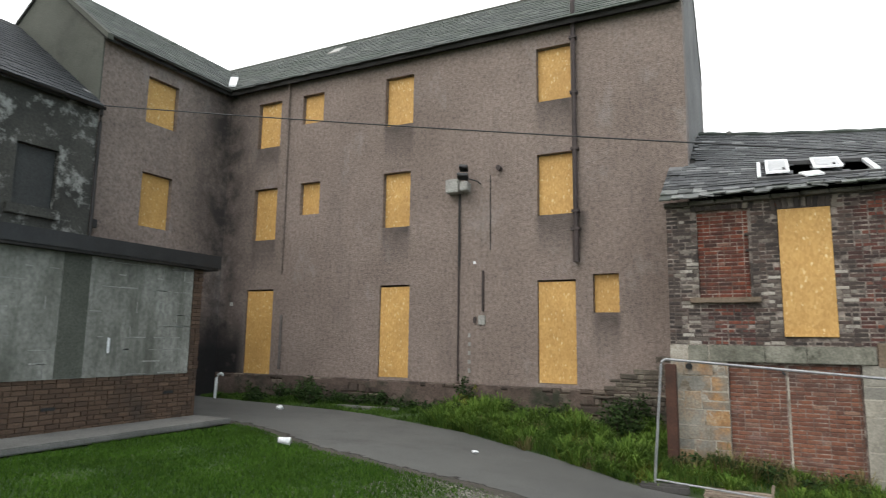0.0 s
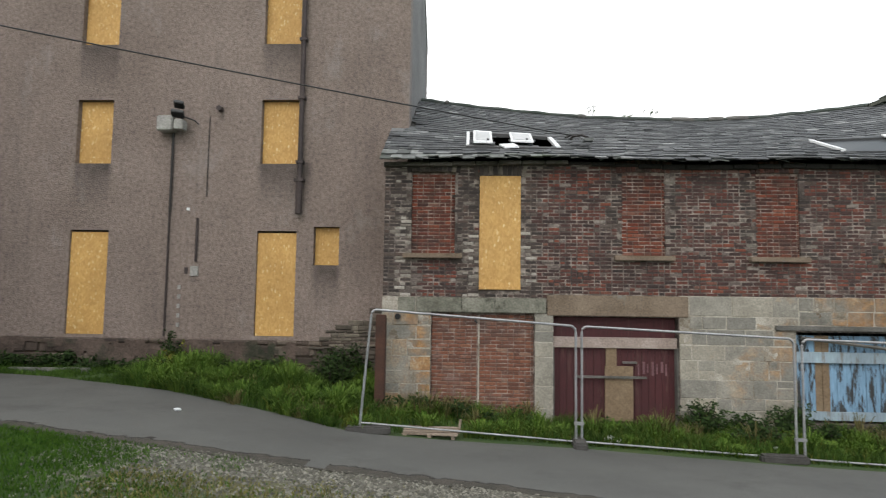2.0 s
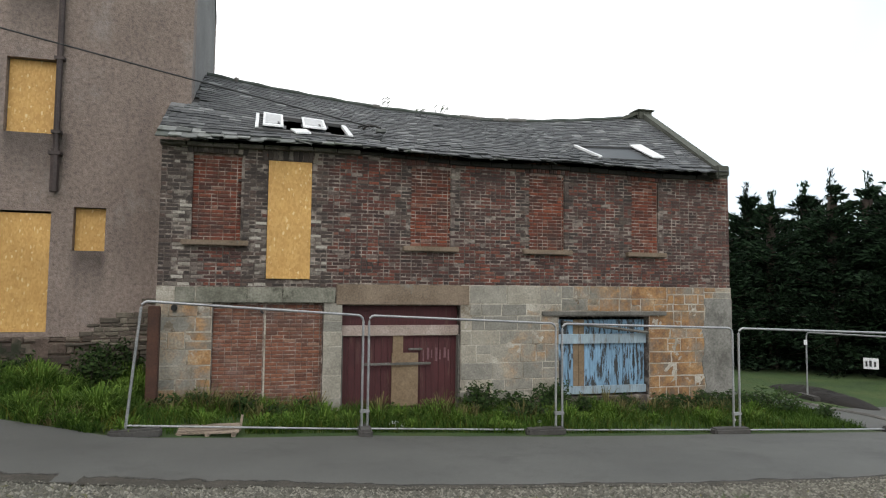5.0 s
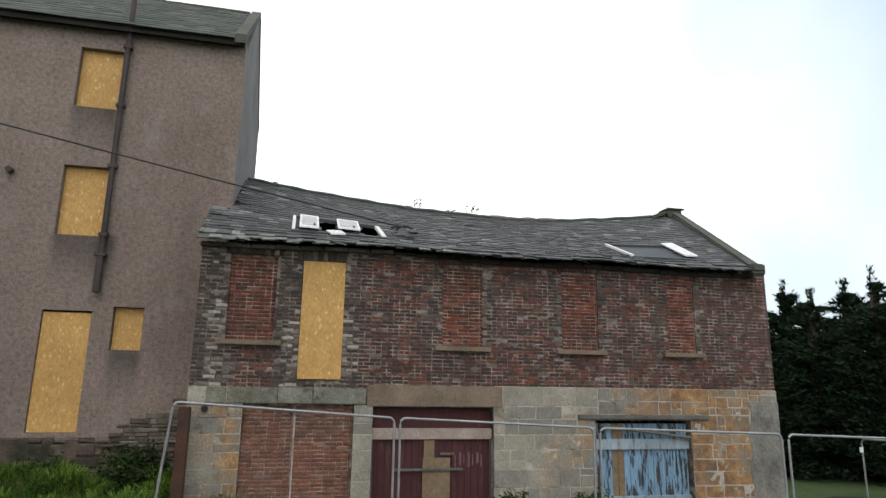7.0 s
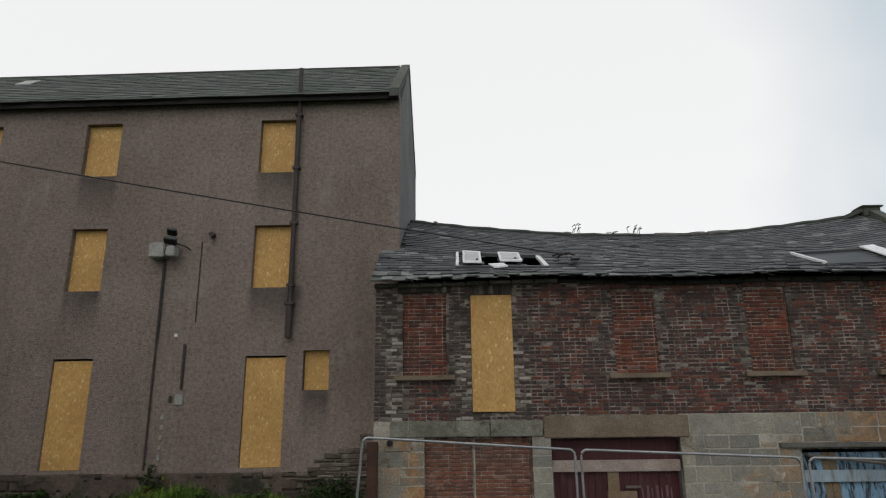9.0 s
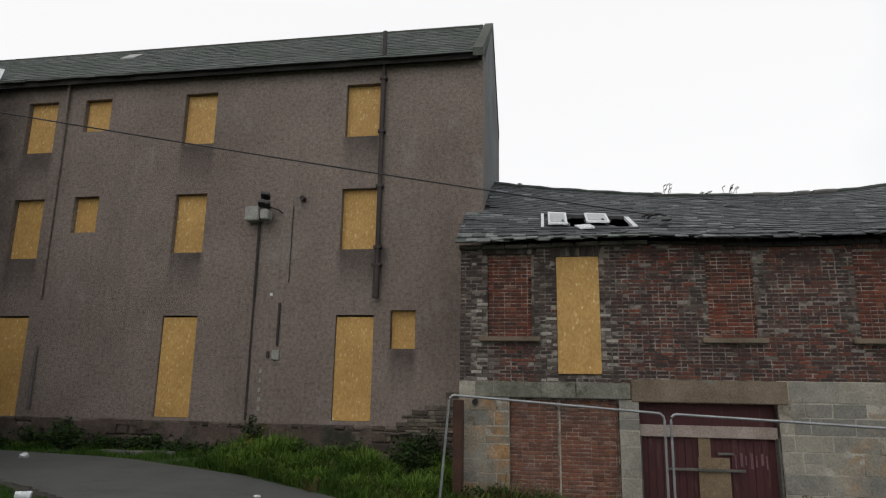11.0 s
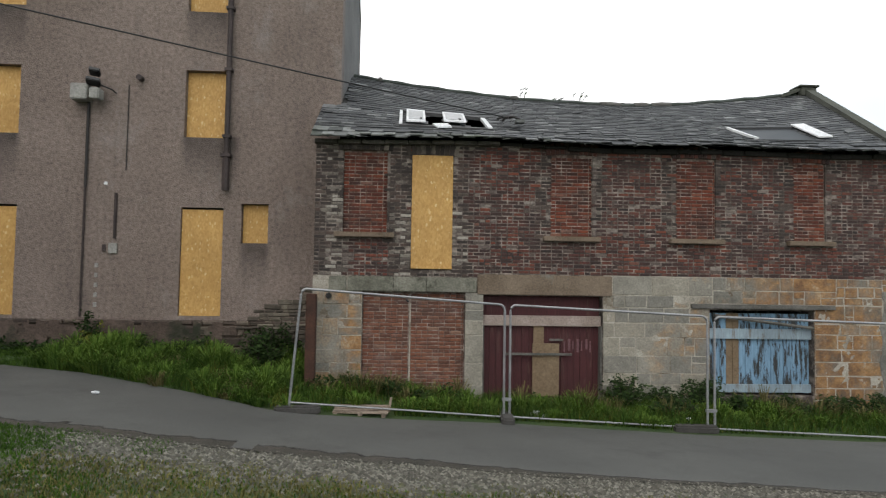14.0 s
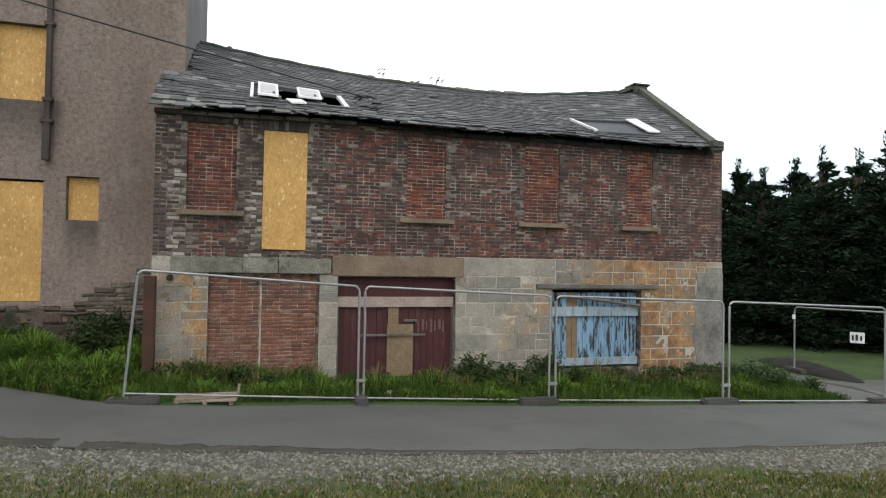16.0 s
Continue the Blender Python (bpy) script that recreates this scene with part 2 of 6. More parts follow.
def leaf_surface(name, dark, light):
    m, n, l, bsdf = nodes_of(name)
    rnd = n.new("ShaderNodeNewGeometry").outputs["Random Per Island"]
    pos = place_of(n)
    col = ramp_of(n, l, rnd, [(0.0, dark), (1.0, light)])
    col = blend(n, l, 0.7, col, ramp_of(n, l, noise_of(n, l, pos, 0.9, 4), [(0.3, (0.6, 0.6, 0.6)), (0.7, (1.25, 1.25, 1.1))]), "MULTIPLY")
    finish(n, l, bsdf, col)
    bsdf.inputs["Roughness"].default_value = 0.8
    bsdf.inputs["Specular IOR Level"].default_value = 0.12
    return m


def stone_surface():
    """Weathered sandstone that runs from grey to ochre across the wall, with rusty runs and pale lime on it."""
    m, n, l, bsdf = nodes_of("weathered_sandstone")
    pos = place_of(n)
    sep = n.new("ShaderNodeSeparateXYZ")
    l.new(pos, sep.inputs[0])
    own = n.new("ShaderNodeObjectInfo").outputs["Random"]
    fine, mid, wide = noise_of(n, l, pos, 26.0, 5, 0.7), noise_of(n, l, pos, 3.2, 6, 0.72), noise_of(n, l, pos, 0.75, 6, 0.7)
    grey = ramp_of(n, l, own, [(0.0, (0.275, 0.262, 0.225)), (0.5, (0.385, 0.360, 0.30)), (1.0, (0.48, 0.43, 0.335))])
    ochre = ramp_of(n, l, mid, [(0.30, (0.17, 0.096, 0.055)), (0.46, (0.33, 0.180, 0.085)), (0.58, (0.43, 0.240, 0.100)), (0.72, (0.50, 0.40, 0.27))])

    def sums(a, b, k):
        t = n.new("ShaderNodeMath")
        t.operation = "MULTIPLY_ADD"
        l.new(b, t.inputs[0])
        t.inputs[1].default_value = k
        if isinstance(a, float):
            t.inputs[2].default_value = a
        else:
            l.new(a, t.inputs[2])
        return t.outputs[0]

    # iron-rich stone lies round the blue shutter and at the first jamb
    band = ramp_of(n, l, mask_of(n, l, sep.outputs["X"], -2.0, 11.0), [(0.0, (0.35,) * 3), (0.08, (0.66,) * 3), (0.12, (0.55,) * 3), (0.16, (0.25,) * 3), (0.46, (0.12,) * 3), (0.60, (0.42,) * 3), (0.72, (0.78,) * 3), (0.84, (0.80,) * 3), (0.90, (0.45,) * 3), (0.95, (0.0,) * 3)])
    rust = sums(sums(sums(-0.72, wide, 1.15), mid, 0.55), own, 0.16)
    rust = sums(rust, band, 0.62)
    col = blend(n, l, mask_of(n, l, rust, 0.47, 0.72), grey, ochre)
    col = blend(n, l, 0.9, col, ramp_of(n, l, fine, [(0.25, (0.55, 0.55, 0.55)), (0.75, (1.35, 1.35, 1.35))]), "MULTIPLY")
    col = blend(n, l, 0.75, col, ramp_of(n, l, mid, [(0.30, (0.60, 0.60, 0.60)), (0.7, (1.2, 1.2, 1.2))]), "MULTIPLY")
    col = blend(n, l, mask_of(n, l, noise_of(n, l, pos, 1.4, 6, 0.7), 0.54, 0.78), col, (0.115, 0.105, 0.080))
    col = blend(n, l, mask_of(n, l, noise_of(n, l, pos, 5.0, 5, 0.7), 0.62, 0.74), col, (0.50, 0.46, 0.38))
    finish(n, l, bsdf, col)
    bsdf.inputs["Roughness"].default_value = 0.92
    bump_of(n, l, bsdf, mid, 0.6, 0.02)
    return m


def crumbled_soil():
    """Loose soil that thins out in crumbs towards its edges."""
    m, n, l, bsdf = nodes_of("crumbled_soil")
    pos = place_of(n)
    attr = n.new("ShaderNodeAttribute")
    attr.attribute_name = "cover"
    fine = noise_of(n, l, pos, 38.0, 4, 0.7)
    col = ramp_of(n, l, noise_of(n, l, pos, 2.4, 5, 0.7), [(0.3, (0.034, 0.032, 0.022)), (0.7, (0.092, 0.078, 0.062))])
    col = blend(n, l, 0.9, col, ramp_of(n, l, fine, [(0.3, (0.5, 0.5, 0.5)), (0.7, (1.4, 1.4, 1.4))]), "MULTIPLY")
    ragged = n.new("ShaderNodeMath")
    ragged.operation = "ADD"
    l.new(attr.outputs["Fac"], ragged.inputs[0])
    l.new(noise_of(n, l, pos, 5.0, 8, 0.75), ragged.inputs[1])
    l.new(mask_of(n, l, ragged.outputs[0], 0.86, 1.12), bsdf.inputs["Alpha"])
    finish(n, l, bsdf, col)
    bsdf.inputs["Roughness"].default_value = 0.95
    bump_of(n, l, bsdf, fine, 0.7, 0.02)
    return m


M = {
    "harling": harling_surface(),
    "osb": osb_surface(),
    "ground": ground_surface(),
    "asphalt": rough_surface("asphalt", (0.098, 0.098, 0.091), (0.142, 0.142, 0.131), 90, 0.45, 0.85, 0.4, 0.006, (0.062, 0.061, 0.056), (0.54, 0.80), 0.8),
    "mortar": rough_surface("old_mortar", (0.045, 0.036, 0.031), (0.16, 0.125, 0.108), 50, 1.6, 0.95, 0.5, 0.01, (0.46, 0.395, 0.335), (0.46, 0.70), 5.0),
    "brick": piece_surface("sooty_brick", [(0.0, (0.048, 0.030, 0.027)), (0.35, (0.092, 0.044, 0.036)), (0.65, (0.165, 0.050, 0.033)), (0.86, (0.245, 0.072, 0.040)), (0.95, (0.15, 0.115, 0.098)), (1.0, (0.36, 0.31, 0.265))], soot=(0.036, 0.028, 0.026), soot_at=(0.50, 0.70), soot_scale=1.6, wear=(0.20, 0.14, 0.12), wear_scale=9.0, wear_at=(0.58, 0.76), region=(0.105, 0.060, 0.050), region_at=(0.49, 0.70)),
    "brick_joined": piece_surface("sooty_brick_far", [(0.0, (0.048, 0.030, 0.027)), (0.35, (0.092, 0.044, 0.036)), (0.65, (0.165, 0.050, 0.033)), (0.86, (0.245, 0.072, 0.040)), (0.95, (0.15, 0.115, 0.098)), (1.0, (0.36, 0.31, 0.265))], soot=(0.036, 0.028, 0.026), soot_at=(0.50, 0.70), soot_scale=1.6, wear=(0.20, 0.14, 0.12), wear_scale=9.0, wear_at=(0.58, 0.76), region=(0.105, 0.060, 0.050), region_at=(0.49, 0.70), island=True),
    "pale_brick": piece_surface("pale_weathered_brick", [(0.0, (0.12, 0.10, 0.084)), (0.4, (0.27, 0.24, 0.20)), (1.0, (0.52, 0.48, 0.41))], soot=(0.07, 0.056, 0.046), soot_at=(0.52, 0.70), soot_scale=2.2, island=True),
    "dark_brick": piece_surface("weathered_dark_brick", [(0.0, (0.042, 0.034, 0.029)), (0.45, (0.082, 0.062, 0.052)), (0.7, (0.125, 0.080, 0.064)), (0.90, (0.14, 0.115, 0.096)), (1.0, (0.26, 0.23, 0.19))], soot=(0.045, 0.037, 0.032), soot_at=(0.5, 0.68), soot_scale=1.5, island=True),
    "stone": stone_surface(),
    "lintel_stone": rough_surface("brown_stone", (0.165, 0.12, 0.080), (0.30, 0.23, 0.165), 30, 1.6, 0.9, 0.4, 0.01, (0.24, 0.23, 0.20), (0.55, 0.62), 1.2),
    "pale_mortar": rough_surface("pale_mortar", (0.34, 0.305, 0.24), (0.66, 0.61, 0.52), 40, 2.4, 0.95, 0.4, 0.01, (0.15, 0.115, 0.075), (0.52, 0.68), 1.7),
    "rubble": piece_surface("rubble_stone", [(0.0, (0.062, 0.044, 0.034)), (0.5, (0.12, 0.088, 0.068)), (1.0, (0.22, 0.175, 0.135))], grain=16, soot=(0.026, 0.030, 0.016), soot_at=(0.5, 0.7)),
    "field_stone": piece_surface("bared_rubble_stone", [(0.0, (0.075, 0.060, 0.046)), (0.5, (0.15, 0.125, 0.095)), (1.0, (0.27, 0.235, 0.18))], grain=14, soot=(0.060, 0.052, 0.040), soot_at=(0.48, 0.7), soot_scale=2.2),
    "slate": piece_surface("grey_slate", [(0.0, (0.042, 0.044, 0.047)), (0.5, (0.078, 0.081, 0.085)), (0.9, (0.130, 0.134, 0.136)), (1.0, (0.29, 0.295, 0.29))], grain=18, rough=0.7, soot=(0.036, 0.038, 0.038), soot_at=(0.48, 0.74), soot_scale=2.6, wear=(0.20, 0.205, 0.195), wear_scale=8.0, wear_at=(0.57, 0.72)),
    "slate_joined": piece_surface("grey_slate_far", [(0.0, (0.042, 0.044, 0.047)), (0.5, (0.078, 0.081, 0.085)), (0.9, (0.130, 0.134, 0.136)), (1.0, (0.29, 0.295, 0.29))], grain=18, rough=0.7, soot=(0.036, 0.038, 0.038), soot_at=(0.48, 0.74), soot_scale=2.6, wear=(0.20, 0.205, 0.195), wear_scale=8.0, wear_at=(0.57, 0.72), island=True),
    "slate_pale": piece_surface("eaves_slate", [(0.0, (0.085, 0.09, 0.086)), (0.6, (0.17, 0.178, 0.168)), (1.0, (0.30, 0.31, 0.295))], grain=9, rough=0.7, soot=(0.10, 0.12, 0.085), soot_at=(0.5, 0.7), soot_scale=2.0),
    "slate_green": piece_surface("mossy_slate", [(0.0, (0.050, 0.060, 0.052)), (0.6, (0.078, 0.092, 0.080)), (1.0, (0.13, 0.14, 0.125))], grain=22, rough=0.8, soot=(0.045, 0.065, 0.042), soot_at=(0.45, 0.7), soot_scale=0.7, island=True),
    "slate_dark": piece_surface("dark_slate", [(0.0, (0.018, 0.022, 0.026)), (0.975, (0.042, 0.048, 0.053)), (0.985, (0.30, 0.30, 0.30))], grain=22, rough=0.75, island=True),
    "concrete_dark": rough_surface("sooty_cement", (0.085, 0.078, 0.064), (0.19, 0.172, 0.145), 26, 2.2, 0.95, 0.5, 0.01, (0.05, 0.045, 0.038), (0.52, 0.7), 3.0),
    "cement_patch": rough_surface("grey_cement_patch", (0.16, 0.155, 0.135), (0.36, 0.345, 0.31), 20, 1.6, 0.95, 0.3, 0.006, (0.10, 0.095, 0.08), (0.54, 0.72), 1.8),
    "cloudy_glass": rough_surface("clouded_glass", (0.33, 0.34, 0.345), (0.50, 0.51, 0.515), 30, 3.0, 0.3, 0.02, 0.001),
    "footing_coat": rough_surface("mossy_roughcast", (0.075, 0.052, 0.040), (0.165, 0.120, 0.096), 22, 1.3, 0.95, 0.7, 0.02, (0.030, 0.036, 0.018), (0.50, 0.66), 1.4),
    "edge_soil": crumbled_soil(),
    "smear": rough_surface("lime_smear", (0.24, 0.24, 0.215), (0.50, 0.49, 0.45), 30, 2.2, 0.95, 0.4, 0.01, (0.30, 0.30, 0.27), (0.46, 0.62), 2.4),
    "green_stone": rough_surface("green_stained_stone", (0.125, 0.124, 0.092), (0.32, 0.31, 0.25), 24, 2.0, 0.95, 0.6, 0.012, (0.060, 0.062, 0.040), (0.54, 0.70), 2.6),
    "pallet_wood": rough_surface("weathered_pallet_wood", (0.24, 0.185, 0.135), (0.42, 0.335, 0.265), 30, 3.0, 0.85, 0.3, 0.004),
    # roof boards, and the shade painted as a band under the warehouse eaves
    "deck_and_shade": rough_surface("roof_boards_and_eave_shade", (0.020, 0.018, 0.016), (0.040, 0.036, 0.032), 20, 1.0),
    "gutter": rough_surface("black_iron", (0.016, 0.014, 0.013), (0.045, 0.036, 0.032), 30, 1.5, 0.6, 0.2, 0.004),
    "pipe": rough_surface("rusty_pipe", (0.035, 0.024, 0.022), (0.085, 0.060, 0.055), 30, 2.0, 0.7, 0.3, 0.004),
    "pipe_pale": rough_surface("painted_pipe", (0.12, 0.10, 0.09), (0.22, 0.19, 0.17), 30, 2.0, 0.7, 0.2, 0.004),
    "grey_render": rough_surface("grey_cement_render", (0.15, 0.15, 0.125), (0.42, 0.415, 0.37), 14, 1.1, 0.9, 0.3, 0.008, (0.085, 0.088, 0.066), (0.50, 0.74), 1.0, stretch=(1, 1, 0.6), streak=(1, 1.6, 0.28)),
    "block_brick": piece_surface("brown_brick", [(0.0, (0.092, 0.054, 0.034)), (0.6, (0.125, 0.074, 0.046)), (1.0, (0.165, 0.102, 0.066))], soot=(0.06, 0.042, 0.03), soot_at=(0.5, 0.7), island=True),
    "old_wall": rough_surface("flaking_old_wall", (0.040, 0.040, 0.034), (0.095, 0.092, 0.078), 18, 0.8, 0.95, 0.6, 0.015, (0.36, 0.36, 0.33), (0.54, 0.66), 2.4),
    "gable": rough_surface("olive_cement", (0.075, 0.080, 0.062), (0.125, 0.130, 0.105), 30, 0.6, 0.95, 0.4, 0.01, (0.05, 0.05, 0.042), (0.55, 0.75), 0.8),
    "side_harling": rough_surface("grey_side_harling", (0.20, 0.185, 0.175), (0.29, 0.27, 0.255), 40, 0.6, 0.95, 0.5, 0.012, (0.12, 0.11, 0.10), (0.55, 0.8), 0.7),
    "pink_mortar": rough_surface("pinkish_mortar", (0.10, 0.06, 0.045), (0.22, 0.15, 0.12), 50, 1.6, 0.95, 0.5, 0.01, (0.52, 0.45, 0.385), (0.45, 0.66), 5.0),
    "dark_mortar": rough_surface("dark_mortar", (0.085, 0.056, 0.038), (0.135, 0.094, 0.066), 40, 1.2),
    "scrawl": rough_surface("faded_spray_paint", (0.16, 0.075, 0.085), (0.27, 0.15, 0.16), 40, 5.0),
    "grey_board": rough_surface("grey_painted_board", (0.040, 0.042, 0.040), (0.065, 0.067, 0.063), 30, 0.8, 0.8, 0.2, 0.004),
    "concrete": rough_surface("concrete", (0.14, 0.136, 0.124), (0.25, 0.24, 0.22), 40, 1.2, 0.9, 0.3, 0.006, (0.10, 0.095, 0.085), (0.55, 0.72), 1.8),
    "steel": rough_surface("galvanised_steel", (0.34, 0.345, 0.35), (0.52, 0.525, 0.53), 60, 3.0, 0.5, 0.1, 0.002, metal=0.6),
    "rubber": rough_surface("fence_foot", (0.055, 0.050, 0.045), (0.10, 0.095, 0.088), 40, 2.0),
    "red_paint": peeling_surface("maroon_paint", (0.080, 0.016, 0.018), (0.115, 0.050, 0.042), (0.56, 0.66)),
    "blue_paint": peeling_surface("pale_blue_paint", (0.25, 0.43, 0.60), (0.050, 0.052, 0.050), (0.50, 0.55)),
    "blue_rail": peeling_surface("washed_blue_paint", (0.36, 0.46, 0.52), (0.24, 0.23, 0.20), (0.52, 0.62)),
    "pale_wood": rough_surface("pale_timber", (0.36, 0.28, 0.235), (0.54, 0.44, 0.385), 30, 3.0, 0.8, 0.2, 0.004),
    "ply": rough_surface("weathered_plywood", (0.22, 0.15, 0.085), (0.32, 0.23, 0.14), 30, 2.5, 0.8, 0.2, 0.004),
    "grey_wood": rough_surface("grey_timber", (0.11, 0.105, 0.09), (0.20, 0.19, 0.17), 30, 2.5, 0.9, 0.3, 0.006),
    "rust": rough_surface("rusty_steel", (0.050, 0.022, 0.014), (0.12, 0.050, 0.028), 30, 2.5, 0.85, 0.4, 0.006),
    "white": rough_surface("dirty_white_paint", (0.60, 0.61, 0.61), (0.76, 0.77, 0.77), 30, 3.0, 0.6, 0.1, 0.003, dull=1.0),
    "dark_glass": rough_surface("dark_glass", (0.010, 0.011, 0.012), (0.020, 0.022, 0.024), 10, 1.0, 0.45, 0.02, 0.001),
    "box_grey": rough_surface("grey_plastic", (0.33, 0.32, 0.29), (0.45, 0.44, 0.40), 30, 3.0, 0.5, 0.1, 0.002),
    "black": rough_surface("black_metal", (0.012, 0.012, 0.012), (0.030, 0.030, 0.030), 30, 3.0, 0.5, 0.1, 0.002),
    "soil": rough_surface("dark_soil", (0.010, 0.008, 0.006), (0.026, 0.020, 0.015), 30, 2.0, 0.95, 0.7, 0.03),
    "blade": leaf_surface("grass_blade", (0.022, 0.062, 0.009), (0.108, 0.185, 0.033)),
    "lawn_blade": leaf_surface("lawn_blade", (0.024, 0.074, 0.006), (0.092, 0.180, 0.022)),
    "fresh_blade": leaf_surface("fresh_grass_blade", (0.050, 0.115, 0.012), (0.19, 0.29, 0.055)),
    "straw_blade": leaf_surface("straw_blade", (0.085, 0.085, 0.030), (0.24, 0.205, 0.095)),
    "olive_blade": leaf_surface("olive_grass_blade", (0.085, 0.088, 0.026), (0.25, 0.225, 0.085)),
    "weed": leaf_surface("weed_leaf", (0.014, 0.032, 0.009), (0.050, 0.085, 0.024)),
    "yellow_weed": leaf_surface("yellowing_leaf", (0.065, 0.085, 0.014), (0.19, 0.18, 0.035)),
    "conifer": leaf_surface("conifer_spray", (0.002, 0.007, 0.004), (0.030, 0.062, 0.030)),
    "bark": rough_surface("bark", (0.035, 0.026, 0.020), (0.08, 0.06, 0.045), 20, 3.0, 0.95, 0.7, 0.02),
    "pebble": piece_surface("gravel_stone", [(0.0, (0.080, 0.076, 0.060)), (0.6, (0.160, 0.150, 0.120)), (1.0, (0.31, 0.295, 0.245))], grain=60, island=True),
}


# ---- building blocks ----
def box(bm, x0, x1, y0, y1, z0, z1, m=None):
    """A block; m turns it."""
    v = [bm.verts.new((m @ Vector(p)) if m else p) for p in ((x0, y0, z0), (x1, y0, z0), (x1, y1, z0), (x0, y1, z0), (x0, y0, z1), (x1, y0, z1), (x1, y1, z1), (x0, y1, z1))]
    for f in ((3, 2, 1, 0), (4, 5, 6, 7), (0, 1, 5, 4), (1, 2, 6, 5), (2, 3, 7, 6), (3, 0, 4, 7)):
        bm.faces.new([v[i] for i in f])
    return v


def worn_box(bm, x0, x1, y0, y1, z0, z1, c=0.006, m=None):
    """A block whose front (low y) edges are rounded off."""
    pts = [(x0, y1, z0), (x1, y1, z0), (x1, y1, z1), (x0, y1, z1), (x0, y0 + c, z0), (x1, y0 + c, z0), (x1, y0 + c, z1), (x0, y0 + c, z1),
           (x0 + c, y0, z0 + c), (x1 - c, y0, z0 + c), (x1 - c, y0, z1 - c), (x0 + c, y0, z1 - c)]
    v = [bm.verts.new((m @ Vector(p)) if m else p) for p in pts]
    for f in ((0, 3, 2, 1), (0, 1, 5, 4), (1, 2, 6, 5), (2, 3, 7, 6), (3, 0, 4, 7), (4, 5, 9, 8), (5, 6, 10, 9), (6, 7, 11, 10), (7, 4, 8, 11), (8, 9, 10, 11)):
        bm.faces.new([v[i] for i in f])


def tube(bm, pts, r, sides=8):
    """A round bar through the points."""
    pts = [Vector(p) for p in pts]
    rings = []
    for i, p in enumerate(pts):
        d = (pts[min(i + 1, len(pts) - 1)] - pts[max(i - 1, 0)]).normalized()
        a = d.orthogonal().normalized() if abs(d.z) > 0.99 else d.cross(Vector((0, 0, 1))).normalized()
        b = d.cross(a)
        rings.append([bm.verts.new(p + r * (math.cos(k * math.tau / sides) * a + math.sin(k * math.tau / sides) * b)) for k in range(sides)])
    for s, t in zip(rings, rings[1:]):
        for k in range(sides):
            bm.faces.new((s[k], s[(k + 1) % sides], t[(k + 1) % sides], t[k]))
    bm.faces.new(rings[0][::-1])
    bm.faces.new(rings[-1])


def part(name, bm, material, parent=None, label=""):
    me = bpy.data.meshes.new(name)
    bm.normal_update()
    bm.to_mesh(me)
    bm.free()
    me.materials.append(material)
    ob = new(name, me)
    ob.parent = parent
    if label:
        tagged(ob, label)
    return ob


def made(name, fill, material, parent=None, label=""):
    bm = bmesh.new()
    fill(bm)
    return part(name, bm, material, parent, label)


def block(name, dims, material, parent=None, label="", bevel=0.0):
    bm = bmesh.new()
    box(bm, *dims)
    if bevel:
        bmesh.ops.bevel(bm, geom=bm.edges[:], offset=bevel, segments=2, affect="EDGES")
    bmesh.ops.recalc_face_normals(bm, faces=bm.faces[:])
    return part(name, bm, material, parent, label)


def holed_wall(bm, u0, u1, z0, z1, front, back, holes, flip=False):
    """A wall with thickness and openings right through it, along x (or along y when flip is set)."""
    us = sorted({u0, u1, *(h[0] for h in holes), *(h[1] for h in holes)})
    zs = sorted({z0, z1, *(h[2] for h in holes), *(h[3] for h in holes)})
    point = (lambda u, d, z: (d, u, z)) if flip else (lambda u, d, z: (u, d, z))
    cache = {}

    def vert(u, d, z):
        key = (u, d, z)
        if key not in cache:
            cache[key] = bm.verts.new(point(u, d, z))
        return cache[key]

    def solid(i, j):
        if not (0 <= i < len(us) - 1 and 0 <= j < len(zs) - 1):
            return False
        u, z = (us[i] + us[i + 1]) / 2, (zs[j] + zs[j + 1]) / 2
        return not any(h[0] < u < h[1] and h[2] < z < h[3] for h in holes)

    for i in range(len(us) - 1):
        for j in range(len(zs) - 1):
            if not solid(i, j):
                continue
            a, b, c, d = us[i], us[i + 1], zs[j], zs[j + 1]
            bm.faces.new([vert(a, front, c), vert(b, front, c), vert(b, front, d), vert(a, front, d)])
            bm.faces.new([vert(a, back, d), vert(b, back, d), vert(b, back, c), vert(a, back, c)])
            for di, dj, p, q in ((-1, 0, (a, c), (a, d)), (1, 0, (b, c), (b, d)), (0, -1, (a, c), (b, c)), (0, 1, (a, d), (b, d))):
                if not solid(i + di, j + dj):
                    bm.faces.new([vert(p[0], front, p[1]), vert(q[0], front, q[1]), vert(q[0], back, q[1]), vert(p[0], back, p[1])])
    bmesh.ops.recalc_face_normals(bm, faces=bm.faces[:])


def smooth(t):
    t = min(1.0, max(0.0, t))
    return t * t * (3 - 2 * t)


FAR_X = (-60, -14, -8, -5.5, -3.5, -1.7, 0, 2, 5.4, 9, 14, 60)
FAR_Z = (0.9, 0.86, 0.80, 0.68, 0.50, 0.27, 0.15, 0.03, -0.10, -0.20, -0.38, -0.9)


def road_far(x):
    """Where the far edge of the road runs."""
    return float(np.interp(x, (-30, -12.5, -9, -5.5, -1.7, 2, 9, 30), (14.2, 13.25, 13.0, 12.2, 10.85, 11.22, 10.62, 9.5)))


